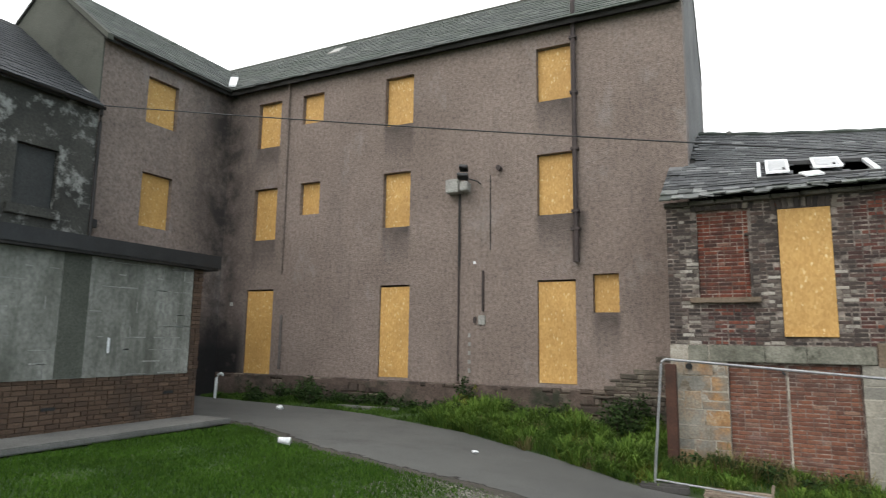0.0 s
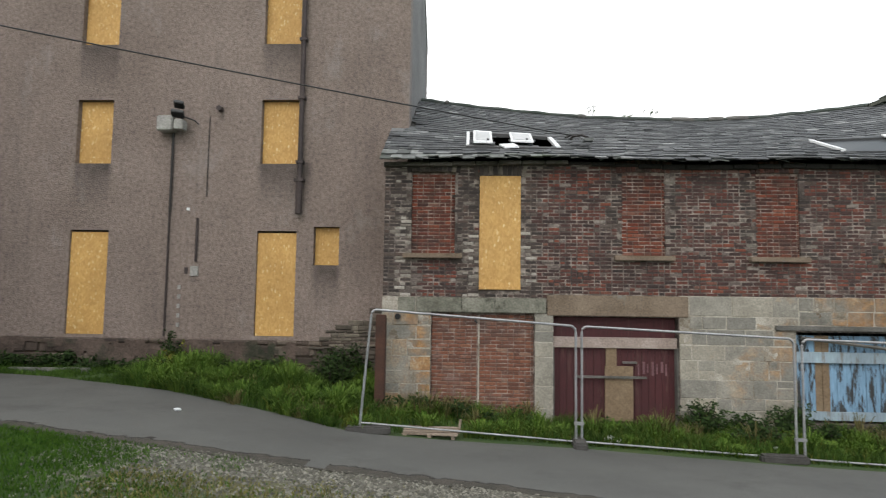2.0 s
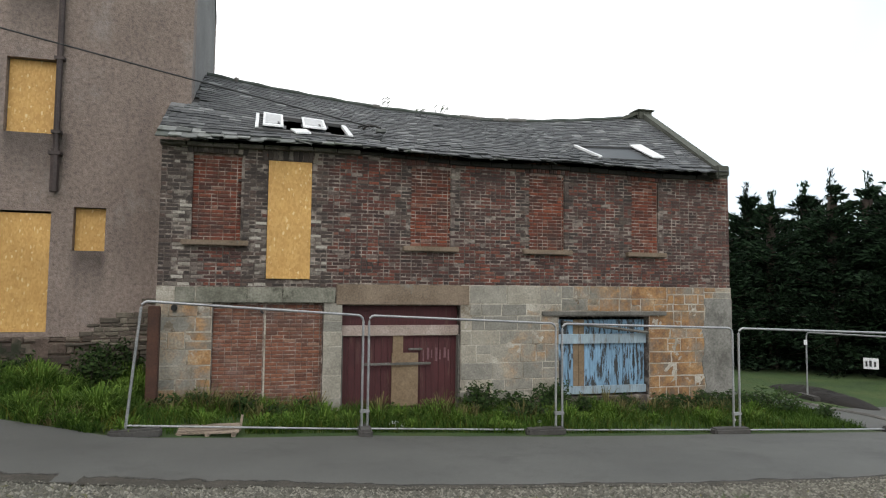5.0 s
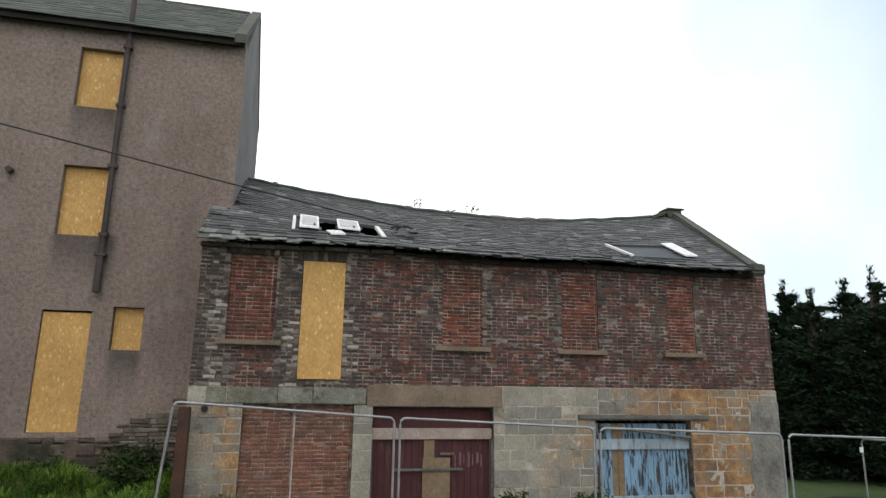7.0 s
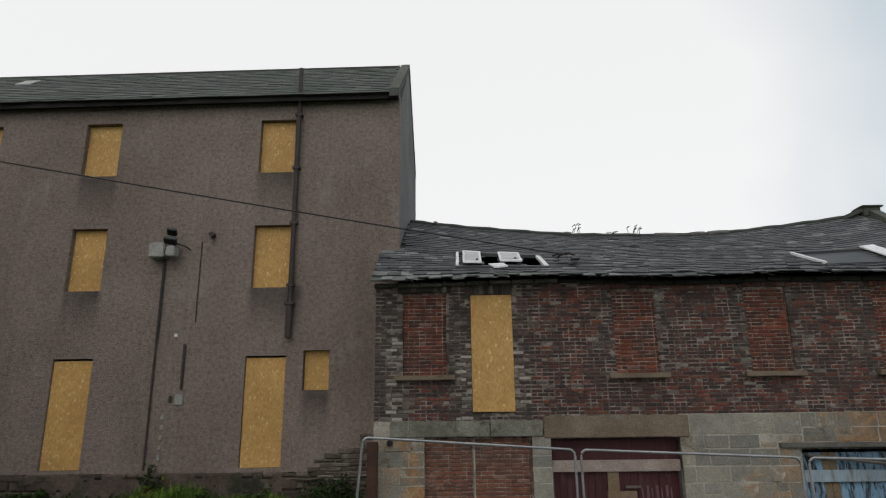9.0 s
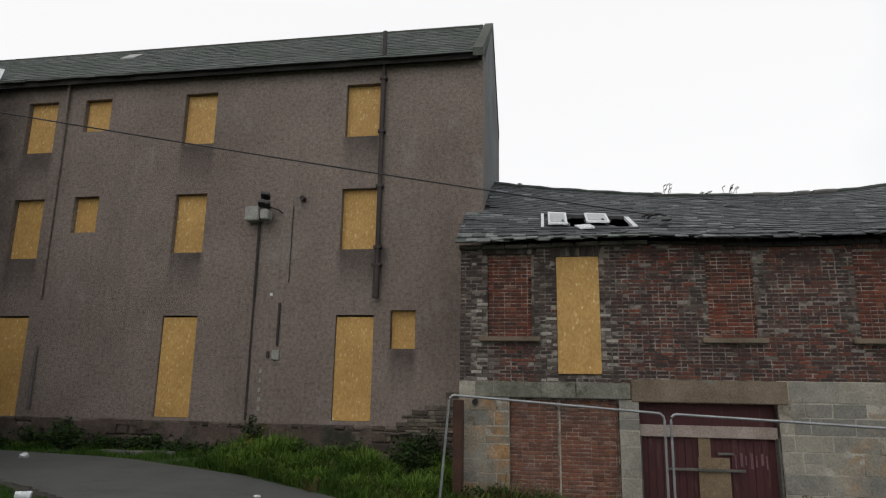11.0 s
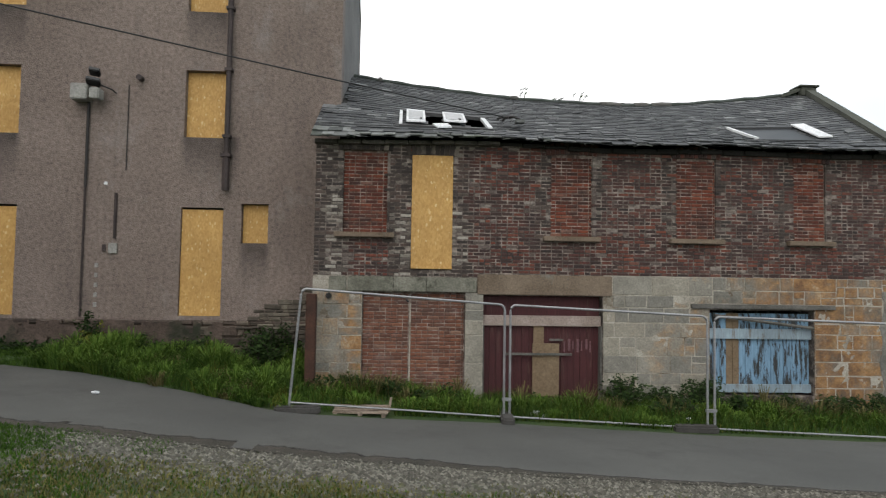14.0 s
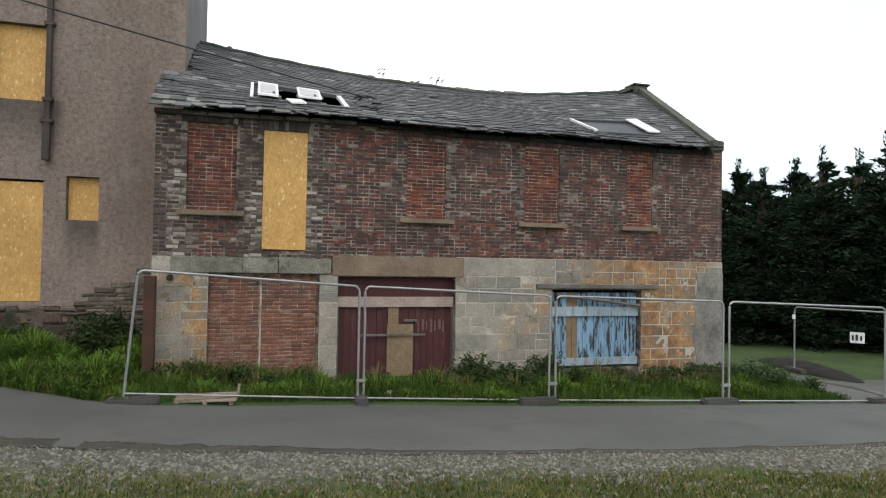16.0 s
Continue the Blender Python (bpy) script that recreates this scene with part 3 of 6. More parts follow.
def road_near(x):
    return float(np.interp(x, (-30, -9.0, -6.3, -4.7, -2.6, -1.5, -0.5, 0.9, 2.0, 4.7, 6.7, 30), (10.9, 9.85, 8.72, 8.36, 8.30, 8.14, 7.98, 7.72, 7.55, 7.10, 6.83, 6.0)))


def height(x, y):
    far = float(np.interp(x, FAR_X, FAR_Z))
    t = (y - 0.7) / 10.3
    z = 0.85 + (far - 0.85) * min(1.0, max(-0.3, t))
    bank = 0.14 * smooth((-1.0 - x) / 2.0) * (1 - 0.8 * smooth((-4.5 - x) / 2.0)) + 0.10
    z += bank * smooth((y - road_far(x) - 0.1) / 1.3) * (1 - smooth((y - 15) / 10))
    return z


def sheet(bm, xs, ys, lift=0.0):
    rows = [[bm.verts.new((x, y, height(x, y) + lift)) for y in ys(x)] for x in xs]
    for a, b in zip(rows, rows[1:]):
        for i in range(len(a) - 1):
            bm.faces.new((a[i], b[i], b[i + 1], a[i + 1]))


# ---- ground and road ----
span = sorted({*np.linspace(-20, 20, 101).round(2), *np.linspace(-400, -24, 20).round(1), *np.linspace(24, 400, 20).round(1)})
deep = sorted({*np.linspace(-6, 22, 71).round(2), *np.linspace(-400, -10, 20).round(1), *np.linspace(26, 500, 20).round(1)})
tagged(made("ground", lambda bm: sheet(bm, span, lambda x: deep), M["ground"]), "rough grass with a gravel verge beside the road", "ground", kind="structure")
road_x = list(np.linspace(-30, 30, 121))
tagged(made("road", lambda bm: sheet(bm, road_x, lambda x: list(np.linspace(road_near(x) + 0.10 * noise.noise((x * 0.9, 0, 0)) + 0.05 * noise.noise((x * 3.1, 5, 0)), road_far(x) + 0.06 * noise.noise((x * 1.3, 9, 0)), 14)), 0.014), M["asphalt"]), "narrow worn grey asphalt lane", "road", kind="structure")


# ---- the harled tenement ----
OPENINGS = [
    ("window", -12.98, -12.14, 7.89, 9.25), ("window", -11.36, -10.63, 8.40, 9.25), ("window", -8.62, -7.78, 7.94, 9.25), ("window", -4.51, -3.70, 7.94, 9.24),
    ("window", -12.98, -12.14, 5.19, 6.68), ("window", -11.32, -10.65, 5.81, 6.71), ("window", -8.62, -7.82, 5.27, 6.69), ("window", -4.51, -3.68, 5.28, 6.69),
    ("doorway", -13.07, -12.10, 1.48, 3.80), ("doorway", -8.64, -7.78, 1.56, 3.81), ("doorway", -4.515, -3.66, 1.58, 3.82), ("window", -3.29, -2.74, 3.10, 3.92),
]
tenement = tagged(new("tenement_building"), "three-storey tenement in grey-brown pebble-dash with boarded openings", "building")
made("wall", lambda bm: holed_wall(bm, -14.1, -1.295, 1.50, 9.80, 14.0, 14.45, [o[1:] for o in OPENINGS]), M["harling"], tenement)
made("wall", lambda bm: holed_wall(bm, 9.84, 14.45, 0.3, 9.78, -14.1, -14.55, [(11.12, 12.08, 7.98, 9.22), (11.15, 12.08, 5.25, 6.66)], flip=True), M["harling"], tenement)


def gable_end(bm, x0, x1, y0, y1, base, eave, peak, px, along_x):
    """An upright end wall under a pitched roof; px: the ridge's place along the wall."""
    if along_x:
        outline = [(x0, base), (x1, base), (x1, eave[1]), (px, peak), (x0, eave[0])]
        ends = [[bm.verts.new((u, y, z)) for u, z in outline] for y in (y0, y1)]
    else:
        outline = [(y0, base), (y1, base), (y1, eave[1]), (px, peak), (y0, eave[0])]
        ends = [[bm.verts.new((x, u, z)) for u, z in outline] for x in (x0, x1)]
    bm.faces.new(ends[0])
    bm.faces.new(ends[1][::-1])
    for i in range(5):
        j = (i + 1) % 5
        bm.faces.new((ends[0][i], ends[1][i], ends[1][j], ends[0][j]))
    bmesh.ops.recalc_face_normals(bm, faces=bm.faces[:])


made("gable", lambda bm: gable_end(bm, -1.70, -1.295, 14.45, 18.6, 0.3, (9.9, 9.7), 12.02, 16.5, False), M["side_harling"], tenement, "pale grey harled gable")
made("gable", lambda bm: gable_end(bm, -19.3, -14.10, 9.8, 9.836, 0.3, (9.78, 9.78), 11.85, -16.7, True), M["gable"], tenement, "olive-grey cement gable")
made("back_wall", lambda bm: (box(bm, -19.4, -1.295, 18.6, 18.9, 0.3, 9.7), box(bm, -19.7, -19.4, 9.8, 18.9, 0.3, 9.7)), M["harling"], tenement)


def slates(bm, spot, length, rows, width, rng, thick=0.012, skip=None, keep=None):
    """Overlapping slates: spot(u, v) gives a place on the slope and length its measure along the eaves; v runs from eave to ridge."""
    out = []
    for r in range(rows):
        v0, v1 = r / rows - 0.005, (r + 1.9) / rows
        u = -width * 0.5 * (r % 2) - 0.02
        while u < length:
            w = width * rng.uniform(0.86, 1.14)
            a, b = max(0.0, u), min(length, u + w - 0.008)
            u += w
            if b - a < 0.05 or (skip and skip((a + b) / 2, (r + 0.5) / rows)):
                continue
            out.append((a, b, v0 + rng.uniform(-0.15, 0.15) / rows, min(v1, 1.0 + 0.2 / rows), rng.uniform(0, 0.008), r))
    for a, b, v0, v1, lift, r in out:
        if keep and not keep(r):
            continue
        slate_piece(bm, spot, a, b, v0, v1, lift, thick)
    return out


def slate_piece(bm, spot, a, b, v0, v1, lift, thick=0.012):
    p = [Vector(spot(a, v0)), Vector(spot(b, v0)), Vector(spot(b, v1)), Vector(spot(a, v1))]
    up = (p[1] - p[0]).cross(p[3] - p[0]).normalized()
    if up.z < 0:
        up = -up
    low, top = 0.022 + lift, 0.004
    v = [bm.verts.new(q) for q in (p[0] + up * low, p[1] + up * low, p[2] + up * top, p[3] + up * top, p[0] + up * (low + thick), p[1] + up * (low + thick), p[2] + up * (top + thick), p[3] + up * (top + thick))]
    for f in ((4, 5, 6, 7), (0, 1, 5, 4), (1, 2, 6, 5), (3, 0, 4, 7)):
        bm.faces.new([v[i] for i in f])


def slab(bm, corners, thick):
    """A sloping board from four corners, thick downwards."""
    top = [bm.verts.new(c) for c in corners]
    low = [bm.verts.new((c[0], c[1], c[2] - thick)) for c in corners]
    bm.faces.new(top)
    bm.faces.new(low[::-1])
    for i in range(4):
        j = (i + 1) % 4
        bm.faces.new((low[i], low[j], top[j], top[i]))
    bmesh.ops.recalc_face_normals(bm, faces=bm.faces[:])


rng = random.Random(3)
roof = made("roof", lambda bm: (slab(bm, [(-19.4, 13.78, 9.72), (-1.42, 13.78, 9.72), (-1.42, 16.5, 12.0), (-19.4, 16.5, 12.0)], 0.12), slab(bm, [(-1.42, 18.8, 9.66), (-19.4, 18.8, 9.66), (-19.4, 16.5, 12.0), (-1.42, 16.5, 12.0)], 0.12)), M["deck_and_shade"], tenement)
tagged(made("slate", lambda bm: slates(bm, lambda u, v: (-17.0 + u, 13.72 + 2.78 * v, 9.70 + 2.30 * v), 15.52, 16, 0.32, rng), M["slate_green"], roof, "mossy green-grey slates"), kind="stuff")
made("ridge", lambda bm: tube(bm, [(-17, 16.5, 12.0), (-1.55, 16.5, 12.01)], 0.06, 8), M["gable"], roof)
made("skew_cope", lambda bm: slab(bm, [(-1.50, 13.66, 9.80), (-1.275, 13.66, 9.80), (-1.275, 16.5, 12.10), (-1.50, 16.5, 12.10)], 0.20), M["gable"], roof, "grey-green cement cope along the gable")
made("skew_cope", lambda bm: slab(bm, [(-1.50, 18.75, 9.78), (-1.275, 18.75, 9.78), (-1.275, 16.5, 12.10), (-1.50, 16.5, 12.10)], 0.20), M["gable"], roof, "grey-green cement cope along the gable")
wing = made("roof", lambda bm: (slab(bm, [(-13.92, 9.75, 9.68), (-13.92, 16.4, 9.68), (-16.7, 16.4, 11.88), (-16.7, 9.75, 11.88)], 0.1), slab(bm, [(-19.5, 9.75, 9.68), (-19.5, 16.4, 9.68), (-16.7, 16.4, 11.88), (-16.7, 9.75, 11.88)], 0.1)), M["deck_and_shade"], tenement)
tagged(made("slate", lambda bm: slates(bm, lambda u, v: (-13.86 - 2.84 * v, 9.74 + u, 9.66 + 2.24 * v), 6.6, 16, 0.32, rng), M["slate_green"], wing, "mossy green-grey slates"), kind="stuff")
made("verge", lambda bm: slab(bm, [(-13.84, 9.70, 9.72), (-13.84, 9.86, 9.72), (-16.7, 9.86, 11.96), (-16.7, 9.70, 11.96)], 0.14), M["gable"], wing)
made("valley_flashing", lambda bm: slab(bm, [(-14.08, 13.80, 9.98), (-13.88, 13.90, 9.98), (-14.22, 14.30, 10.46), (-14.44, 14.20, 10.46)], 0.05), M["white"], wing, "pale lead flashing in the roof valley")


def half_gutter(bm, a, b, r):
    a, b = Vector(a), Vector(b)
    side = (b - a).normalized().cross(Vector((0, 0, 1)))
    rings = []
    for p in (a, b):
        rings.append([bm.verts.new(p + k * (math.cos(t) * side - math.sin(t) * Vector((0, 0, 1)))) for k, seq in ((r, range(9)), (r - 0.012, range(8, -1, -1))) for t in [i * math.pi / 8 for i in seq]])
    for i in range(18):
        j = (i + 1) % 18
        bm.faces.new((rings[0][i], rings[0][j], rings[1][j], rings[1][i]))
    bm.faces.new(rings[0])
    bm.faces.new(rings[1][::-1])


block("eaves_board", (-14.0, -1.33, 13.93, 13.998, 9.67, 9.75), M["gutter"], tenement)
made("gutter", lambda bm: half_gutter(bm, (-13.9, 13.80, 9.78), (-1.30, 13.80, 9.76), 0.060), M["gutter"], tenement, "black iron gutter")
made("gutter", lambda bm: half_gutter(bm, (-13.92, 9.78, 9.74), (-13.92, 13.9, 9.76), 0.075), M["gutter"], tenement, "black iron gutter")


def board(x0, x1, z0, z1, depth, along_y=False):
    """A sheet of strand board set into an opening, held by screws."""
    bm = bmesh.new()
    if along_y:
        box(bm, -14.1 - depth - 0.018, -14.1 - depth, x0 + 0.012, x1 - 0.012, z0 + 0.01, z1 - 0.01)
    else:
        box(bm, x0 + 0.008, x1 - 0.008, depth, depth + 0.018, z0 + 0.008, z1 - 0.008)
    bmesh.ops.recalc_face_normals(bm, faces=bm.faces[:])
    ob = part("boarding_panel", bm, M["osb"])
    return ob


for kind, x0, x1, z0, z1 in OPENINGS:
    door = kind == "doorway"
    ob = board(x0, x1, z0, z1 - (0.03 if door else 0.0), 14.05 if door else 14.13)
    tagged(ob, "tall yellow strand-board sheet closing a doorway" if door else "yellow strand-board sheet closing a window", "board", "boards over the openings")
for y0, y1, z0, z1 in ((11.12, 12.08, 7.98, 9.22), (11.15, 12.08, 5.25, 6.66)):
    tagged(board(y0, y1, z0, z1, 0.12, True), "yellow strand-board sheet closing a window", "board", "boards over the openings")

block("junction_box", (-14.1, -13.99, 9.87, 9.99, 4.98, 5.18), M["black"], tenement, bevel=0.01)
made("rooflight", lambda bm: slab(bm, [(-11.75, 15.50, 11.25), (-11.33, 15.50, 11.25), (-11.33, 15.88, 11.565), (-11.75, 15.88, 11.565)], 0.05), M["box_grey"], tenement, "small pale rooflight")

# ---- the flat-roofed block and the old house beside it ----
outhouse = tagged(new("flat_roofed_outbuilding"), "low outbuilding in patched grey render over brown brick", "building")
block("wall", (-13.9, -10.12, 1.0, 9.72, 0.5, 3.80), M["dark_mortar"], outhouse)
block("render_coat", (-10.13, -10.085, 1.0, 9.46, 1.78, 3.80), M["grey_render"], outhouse, "patchy grey cement render")
block("render_patch", (-10.09, -10.080, 6.85, 7.32, 1.79, 3.795), M["gable"], outhouse, "dark olive render patch")
rp = random.Random(4)
for k in range(120):
    y, z = 9.38 - 5.4 * rp.random() ** 1.7, 1.80 + 0.215 * rp.randrange(10)
    w = rp.uniform(0.06, 0.42)
    if k % 4 == 0:
        made("mortar_smear", lambda bm: worn_box(bm, y, y + rp.uniform(0.012, 0.022), -0.0175, 0.0, z, min(3.78, z + 0.2), 0.002, Matrix(((0, -1, 0, -10.1), (1, 0, 0, 0), (0, 0, 1, 0), (0, 0, 0, 1)))), M["smear"], outhouse)
    elif z < 3.76:
        made("mortar_smear", lambda bm: worn_box(bm, y, min(9.42, y + w), -0.0175, 0.0, z, z + rp.uniform(0.008, 0.026), 0.002, Matrix(((0, -1, 0, -10.1), (1, 0, 0, 0), (0, 0, 1, 0), (0, 0, 0, 1)))), M["smear"], outhouse)
block("flat_roof", (-14.0, -9.93, 0.8, 9.95, 3.80, 3.90), M["gutter"], outhouse, bevel=0.01)
block("fascia", (-9.99, -9.90, 0.8, 9.98, 3.84, 4.10), M["black"], outhouse, "black timber fascia", bevel=0.012)
block("kerb_base", (-10.12, -9.25, 1.0, 9.68, 0.60, 0.872), M["soil"]).parent = outhouse
tagged(block("kerb", (-10.12, -9.15, 1.0, 9.75, 0.868, 0.965), M["concrete"], bevel=0.02), "concrete apron slab along the outbuilding", "kerb", kind="structure")
house = tagged(new("old_house"), "old house with flaking dark walls and a slate roof", "building")
made("wall", lambda bm: holed_wall(bm, 0.5, 9.78, 0.5, 7.90, -14.0, -14.4, [(8.04, 8.95, 5.20, 6.55)], flip=True), M["old_wall"], house)
block("window_board", (-14.16, -14.12, 8.06, 8.93, 5.22, 6.53), M["grey_board"], house, "dark grey boarded window")
block("sill", (-14.1, -13.9, 7.9, 9.05, 4.98, 5.2), M["old_wall"], house, bevel=0.015)
house_roof = made("roof", lambda bm: (slab(bm, [(-13.85, 0.4, 7.86), (-13.85, 9.78, 7.86), (-17.8, 9.78, 10.75), (-17.8, 0.4, 10.75)], 0.1), slab(bm, [(-21.7, 0.4, 7.86), (-21.7, 9.78, 7.86), (-17.8, 9.78, 10.75), (-17.8, 0.4, 10.75)], 0.1)), M["deck_and_shade"], house)
tagged(made("slate", lambda bm: slates(bm, lambda u, v: (-13.78 - 4.02 * v, 3.0 + u, 7.84 + 2.93 * v), 6.76, 22, 0.32, rng), M["slate_dark"], house_roof, "dark slates with pale droppings"), kind="stuff")
made("gutter", lambda bm: half_gutter(bm, (-13.82, 0.5, 7.92), (-13.82, 9.8, 7.84), 0.065), M["gutter"], house, "black iron gutter")
made("downpipe", lambda bm: tube(bm, [(-13.82, 9.72, 7.8), (-13.85, 9.74, 7.65), (-13.95, 9.80, 7.5), (-13.95, 9.80, 4.0)], 0.04), M["gutter"], house, "black iron downpipe")
made("wall", lambda bm: (box(bm, -21.6, -21.2, 0.5, 9.78, 0.5, 7.9), gable_end(bm, -21.6, -14.0, 0.5, 0.9, 0.5, (7.8, 7.8), 10.6, -17.8, True)), M["old_wall"], house)

# ---- the brick warehouse ----
warehouse = tagged(new("brick_warehouse"), "derelict two-storey brick warehouse with a sagging slate roof", "building")
RX = (-1.6, -1.13, 0.08, 1.44, 2.87, 4.35, 5.59, 6.87, 8.37, 9.93, 10.7)
RZ = (7.46, 7.40, 7.235, 7.095, 6.965, 6.92, 6.885, 6.94, 7.095, 7.29, 7.40)
X0, X1 = -1.60, 10.24


def eave_z(x):
    return 5.06 + 0.02 * math.sin(x * 1.3) + float(np.interp(x, (-1.6, 2, 5, 8, 10.3), (0.0, 0.0, -0.03, -0.02, 0.02)))


def roof_x(u, v):
    """The right-hand verge leans out towards the ridge."""
    return X0 - 0.06 + u * (0.9756 + 0.0454 * v)


def roof_spot(u, v):
    x = roof_x(u, v)
    return (x, 12.42 + 3.98 * v, eave_z(x) * (1 - v) + float(np.interp(x, RX, RZ)) * v - 0.05 * math.sin(v * math.pi) * math.sin(x))


HATCH = ((0.46, 0.83), (1.30, 1.70))


def in_hatch(u, v):
    x, y = roof_x(u, v), 12.42 + 3.98 * v
    return (13.02 < y < 13.92 and any(a - 0.02 < x < b + 0.02 for a, b in HATCH)) or (13.05 < y < 14.0 and 7.25 < x < 8.5)


def against_tenement(u, v):
    return 12.42 + 3.98 * v > 13.96 and roof_x(u, v) < -1.28


def deck_grid(bm):
    us = sorted({0.0, 11.9, *[round(i * 0.35, 3) for i in range(34)], *[(x - X0 + 0.06) / 0.985 for p in HATCH for x in p]})
    vs = [0.0, 0.08, 0.151, 0.2, 0.3, 0.377, 0.45, 0.6, 0.8, 1.0]
    grid = [[bm.verts.new(roof_spot(u, v)) for v in vs] for u in us]
    for i in range(len(us) - 1):
        for j in range(len(vs) - 1):
            um, vm = (us[i] + us[i + 1]) / 2, (vs[j] + vs[j + 1]) / 2
            if not in_hatch(um, vm) and not against_tenement(um, vm):
                bm.faces.new((grid[i][j], grid[i + 1][j], grid[i + 1][j + 1], grid[i][j + 1]))


w_roof = made("roof", deck_grid, M["deck_and_shade"], warehouse)
made("back_slope", lambda bm: slab(bm, [(-1.3, 20.4, 5.0), (10.3, 20.4, 5.0), (10.3, 16.42, 7.0), (-1.3, 16.42, 7.0)], 0.1), M["deck_and_shade"], warehouse)
made("ridge", lambda bm: tube(bm, [(x, 16.4, float(np.interp(x, RX, RZ)) + 0.03 + 0.012 * math.sin(i * 2.1)) for i, x in enumerate(np.linspace(-1.25, 10.3, 40))], 0.06, 8), M["slate_green"], w_roof, "mossy stone ridge")
for x, w in ((5.0, 0.55), (5.9, 0.35), (6.35, 0.5), (2.7, 0.18), (-0.62, 0.07)):
    made("ridge_mortar", lambda bm: tube(bm, [(x, 16.37, float(np.interp(x, RX, RZ)) + 0.045), (x + w / 2, 16.36, float(np.interp(x + w / 2, RX, RZ)) + 0.052), (x + w, 16.37, float(np.interp(x + w, RX, RZ)) + 0.045)], 0.058, 8), M["concrete"], w_roof, "pale mortar on the ridge")
made("skew_stone", lambda bm: slab(bm, [(9.70, 12.40, 5.16), (9.97, 12.40, 5.16), (10.60, 16.3, 7.50), (10.36, 16.3, 7.50)], 0.22), M["gable"], warehouse, "grey stone skew along the gable")
block("skew_block", (10.22, 10.64, 16.2, 16.6, 7.28, 7.52), M["gable"], warehouse, bevel=0.02)
block("skew_cap", (10.17, 10.70, 16.16, 16.64, 7.52, 7.565), M["gable"], warehouse, bevel=0.012)
made("ridge_shoulder", lambda bm: slab(bm, [(9.75, 16.25, 7.33), (10.24, 16.25, 7.53), (10.24, 16.52, 7.53), (9.75, 16.52, 7.33)], 0.10), M["gable"], warehouse)
block("skew_putt", (9.66, 9.99, 12.34, 12.72, 4.98, 5.22), M["gable"], warehouse, bevel=0.03)
INSETS = [(-1.08, -0.24, 3.29, 4.86), (0.215, 1.01, 2.60, 4.79), (2.90, 3.72, 3.28, 4.87), (5.38, 6.18, 3.28, 4.86), (7.76, 8.42, 3.28, 4.83)]
LOWER = [(-0.67, 1.27, 0.0, 2.17), (1.62, 3.93, 0.0, 2.13), (6.04, 8.15, 0.25, 1.90)]
front = made("front_wall", lambda bm: holed_wall(bm, X0, X1, -0.3, 5.02, 12.72, 13.1, INSETS + LOWER), M["mortar"], warehouse)
block("side_wall", (X0, X0 + 0.4, 13.1, 14.0, -0.3, 4.9), M["mortar"], warehouse)
made("gable", lambda bm: gable_end(bm, 9.84, X1, 13.1, 20.4, -0.4, (5.2, 4.9), 7.3, 16.4, False), M["mortar"], warehouse)
made("back_wall", lambda bm: (box(bm, X0, X1, 20.2, 20.5, -0.4, 5.0), box(bm, -1.3, -0.9, 14.5, 20.3, -0.3, 5.0), box(bm, -1.2, X1, 13.1, 20.2, 2.3, 2.5)), M["mortar"], warehouse)
for i, (x0, x1, z0, z1) in enumerate(INSETS):
    if i == 1:
        continue
    block("window_infill", (x0, x1, 12.796 if i == 0 else 12.751, 12.95, z0, z1), M["pink_mortar"], warehouse)
    block("sill", (x0 - 0.15, x1 + 0.14, 12.60, 12.83, z0 - 0.10, z0 - 0.005), M["lintel_stone"], warehouse, "worn stone sill", bevel=0.012)
block("doorway_infill", (-0.67, 1.27, 12.801, 13.0, -0.2, 2.17), M["pink_mortar"], warehouse)
upper = board(0.215, 1.01, 2.60, 4.79, 12.70)
block("batten", (0.225, 1.0, 12.672, 12.699, 2.612, 2.665), M["osb"], upper, "strand-board strip along the foot", bevel=0.004)
tagged(upper, "tall yellow strand-board sheet closing an upper doorway", "board", "boards over the openings")

# ---- doors of the warehouse ----
red = tagged(new("red_double_door"), "maroon plank double door patched with plywood", "door")
for k in range(18):
    x = 1.64 + k * 0.127
    block("plank", (x, x + 0.121, 12.90 + 0.004 * (k % 3), 12.94, 0.0, 1.60), M["red_paint"], red)
block("top_panel", (1.64, 3.92, 12.905, 12.935, 1.60, 2.12), M["red_paint"], red)
block("cross_bar", (1.60, 3.94, 12.83, 12.89, 1.545, 1.745), M["pale_wood"], red, "pale pink timber bar", bevel=0.006)
block("patch", (2.62, 2.82, 12.86, 12.89, 1.20, 1.54), M["ply"], red, "plywood patch")
block("patch", (2.60, 3.12, 12.85, 12.888, 0.20, 1.21), M["ply"], red, "plywood patch")
block("rail", (2.06, 3.36, 12.80, 12.848, 0.985, 1.03), M["grey_wood"], red, bevel=0.006)
block("rail", (2.93, 3.2, 12.84, 12.885, 1.26, 1.30), M["grey_wood"], red, bevel=0.006)
for side in (1.60, 3.90):
    block("jamb", (side, side + 0.045, 12.74, 12.92, 0.0, 1.56), M["grey_wood"], red)
for k in range(7):
    block("scrawl", (3.22 + 0.085 * k, 3.245 + 0.085 * k + 0.02 * (k % 2), 12.893, 12.897, 1.04 + 0.03 * (k % 3), 1.26 + 0.04 * (k % 2)), M["scrawl"], red, "faded scrawled paint mark")
blue = tagged(new("blue_double_door"), "pale blue plank door with flaking paint", "door")
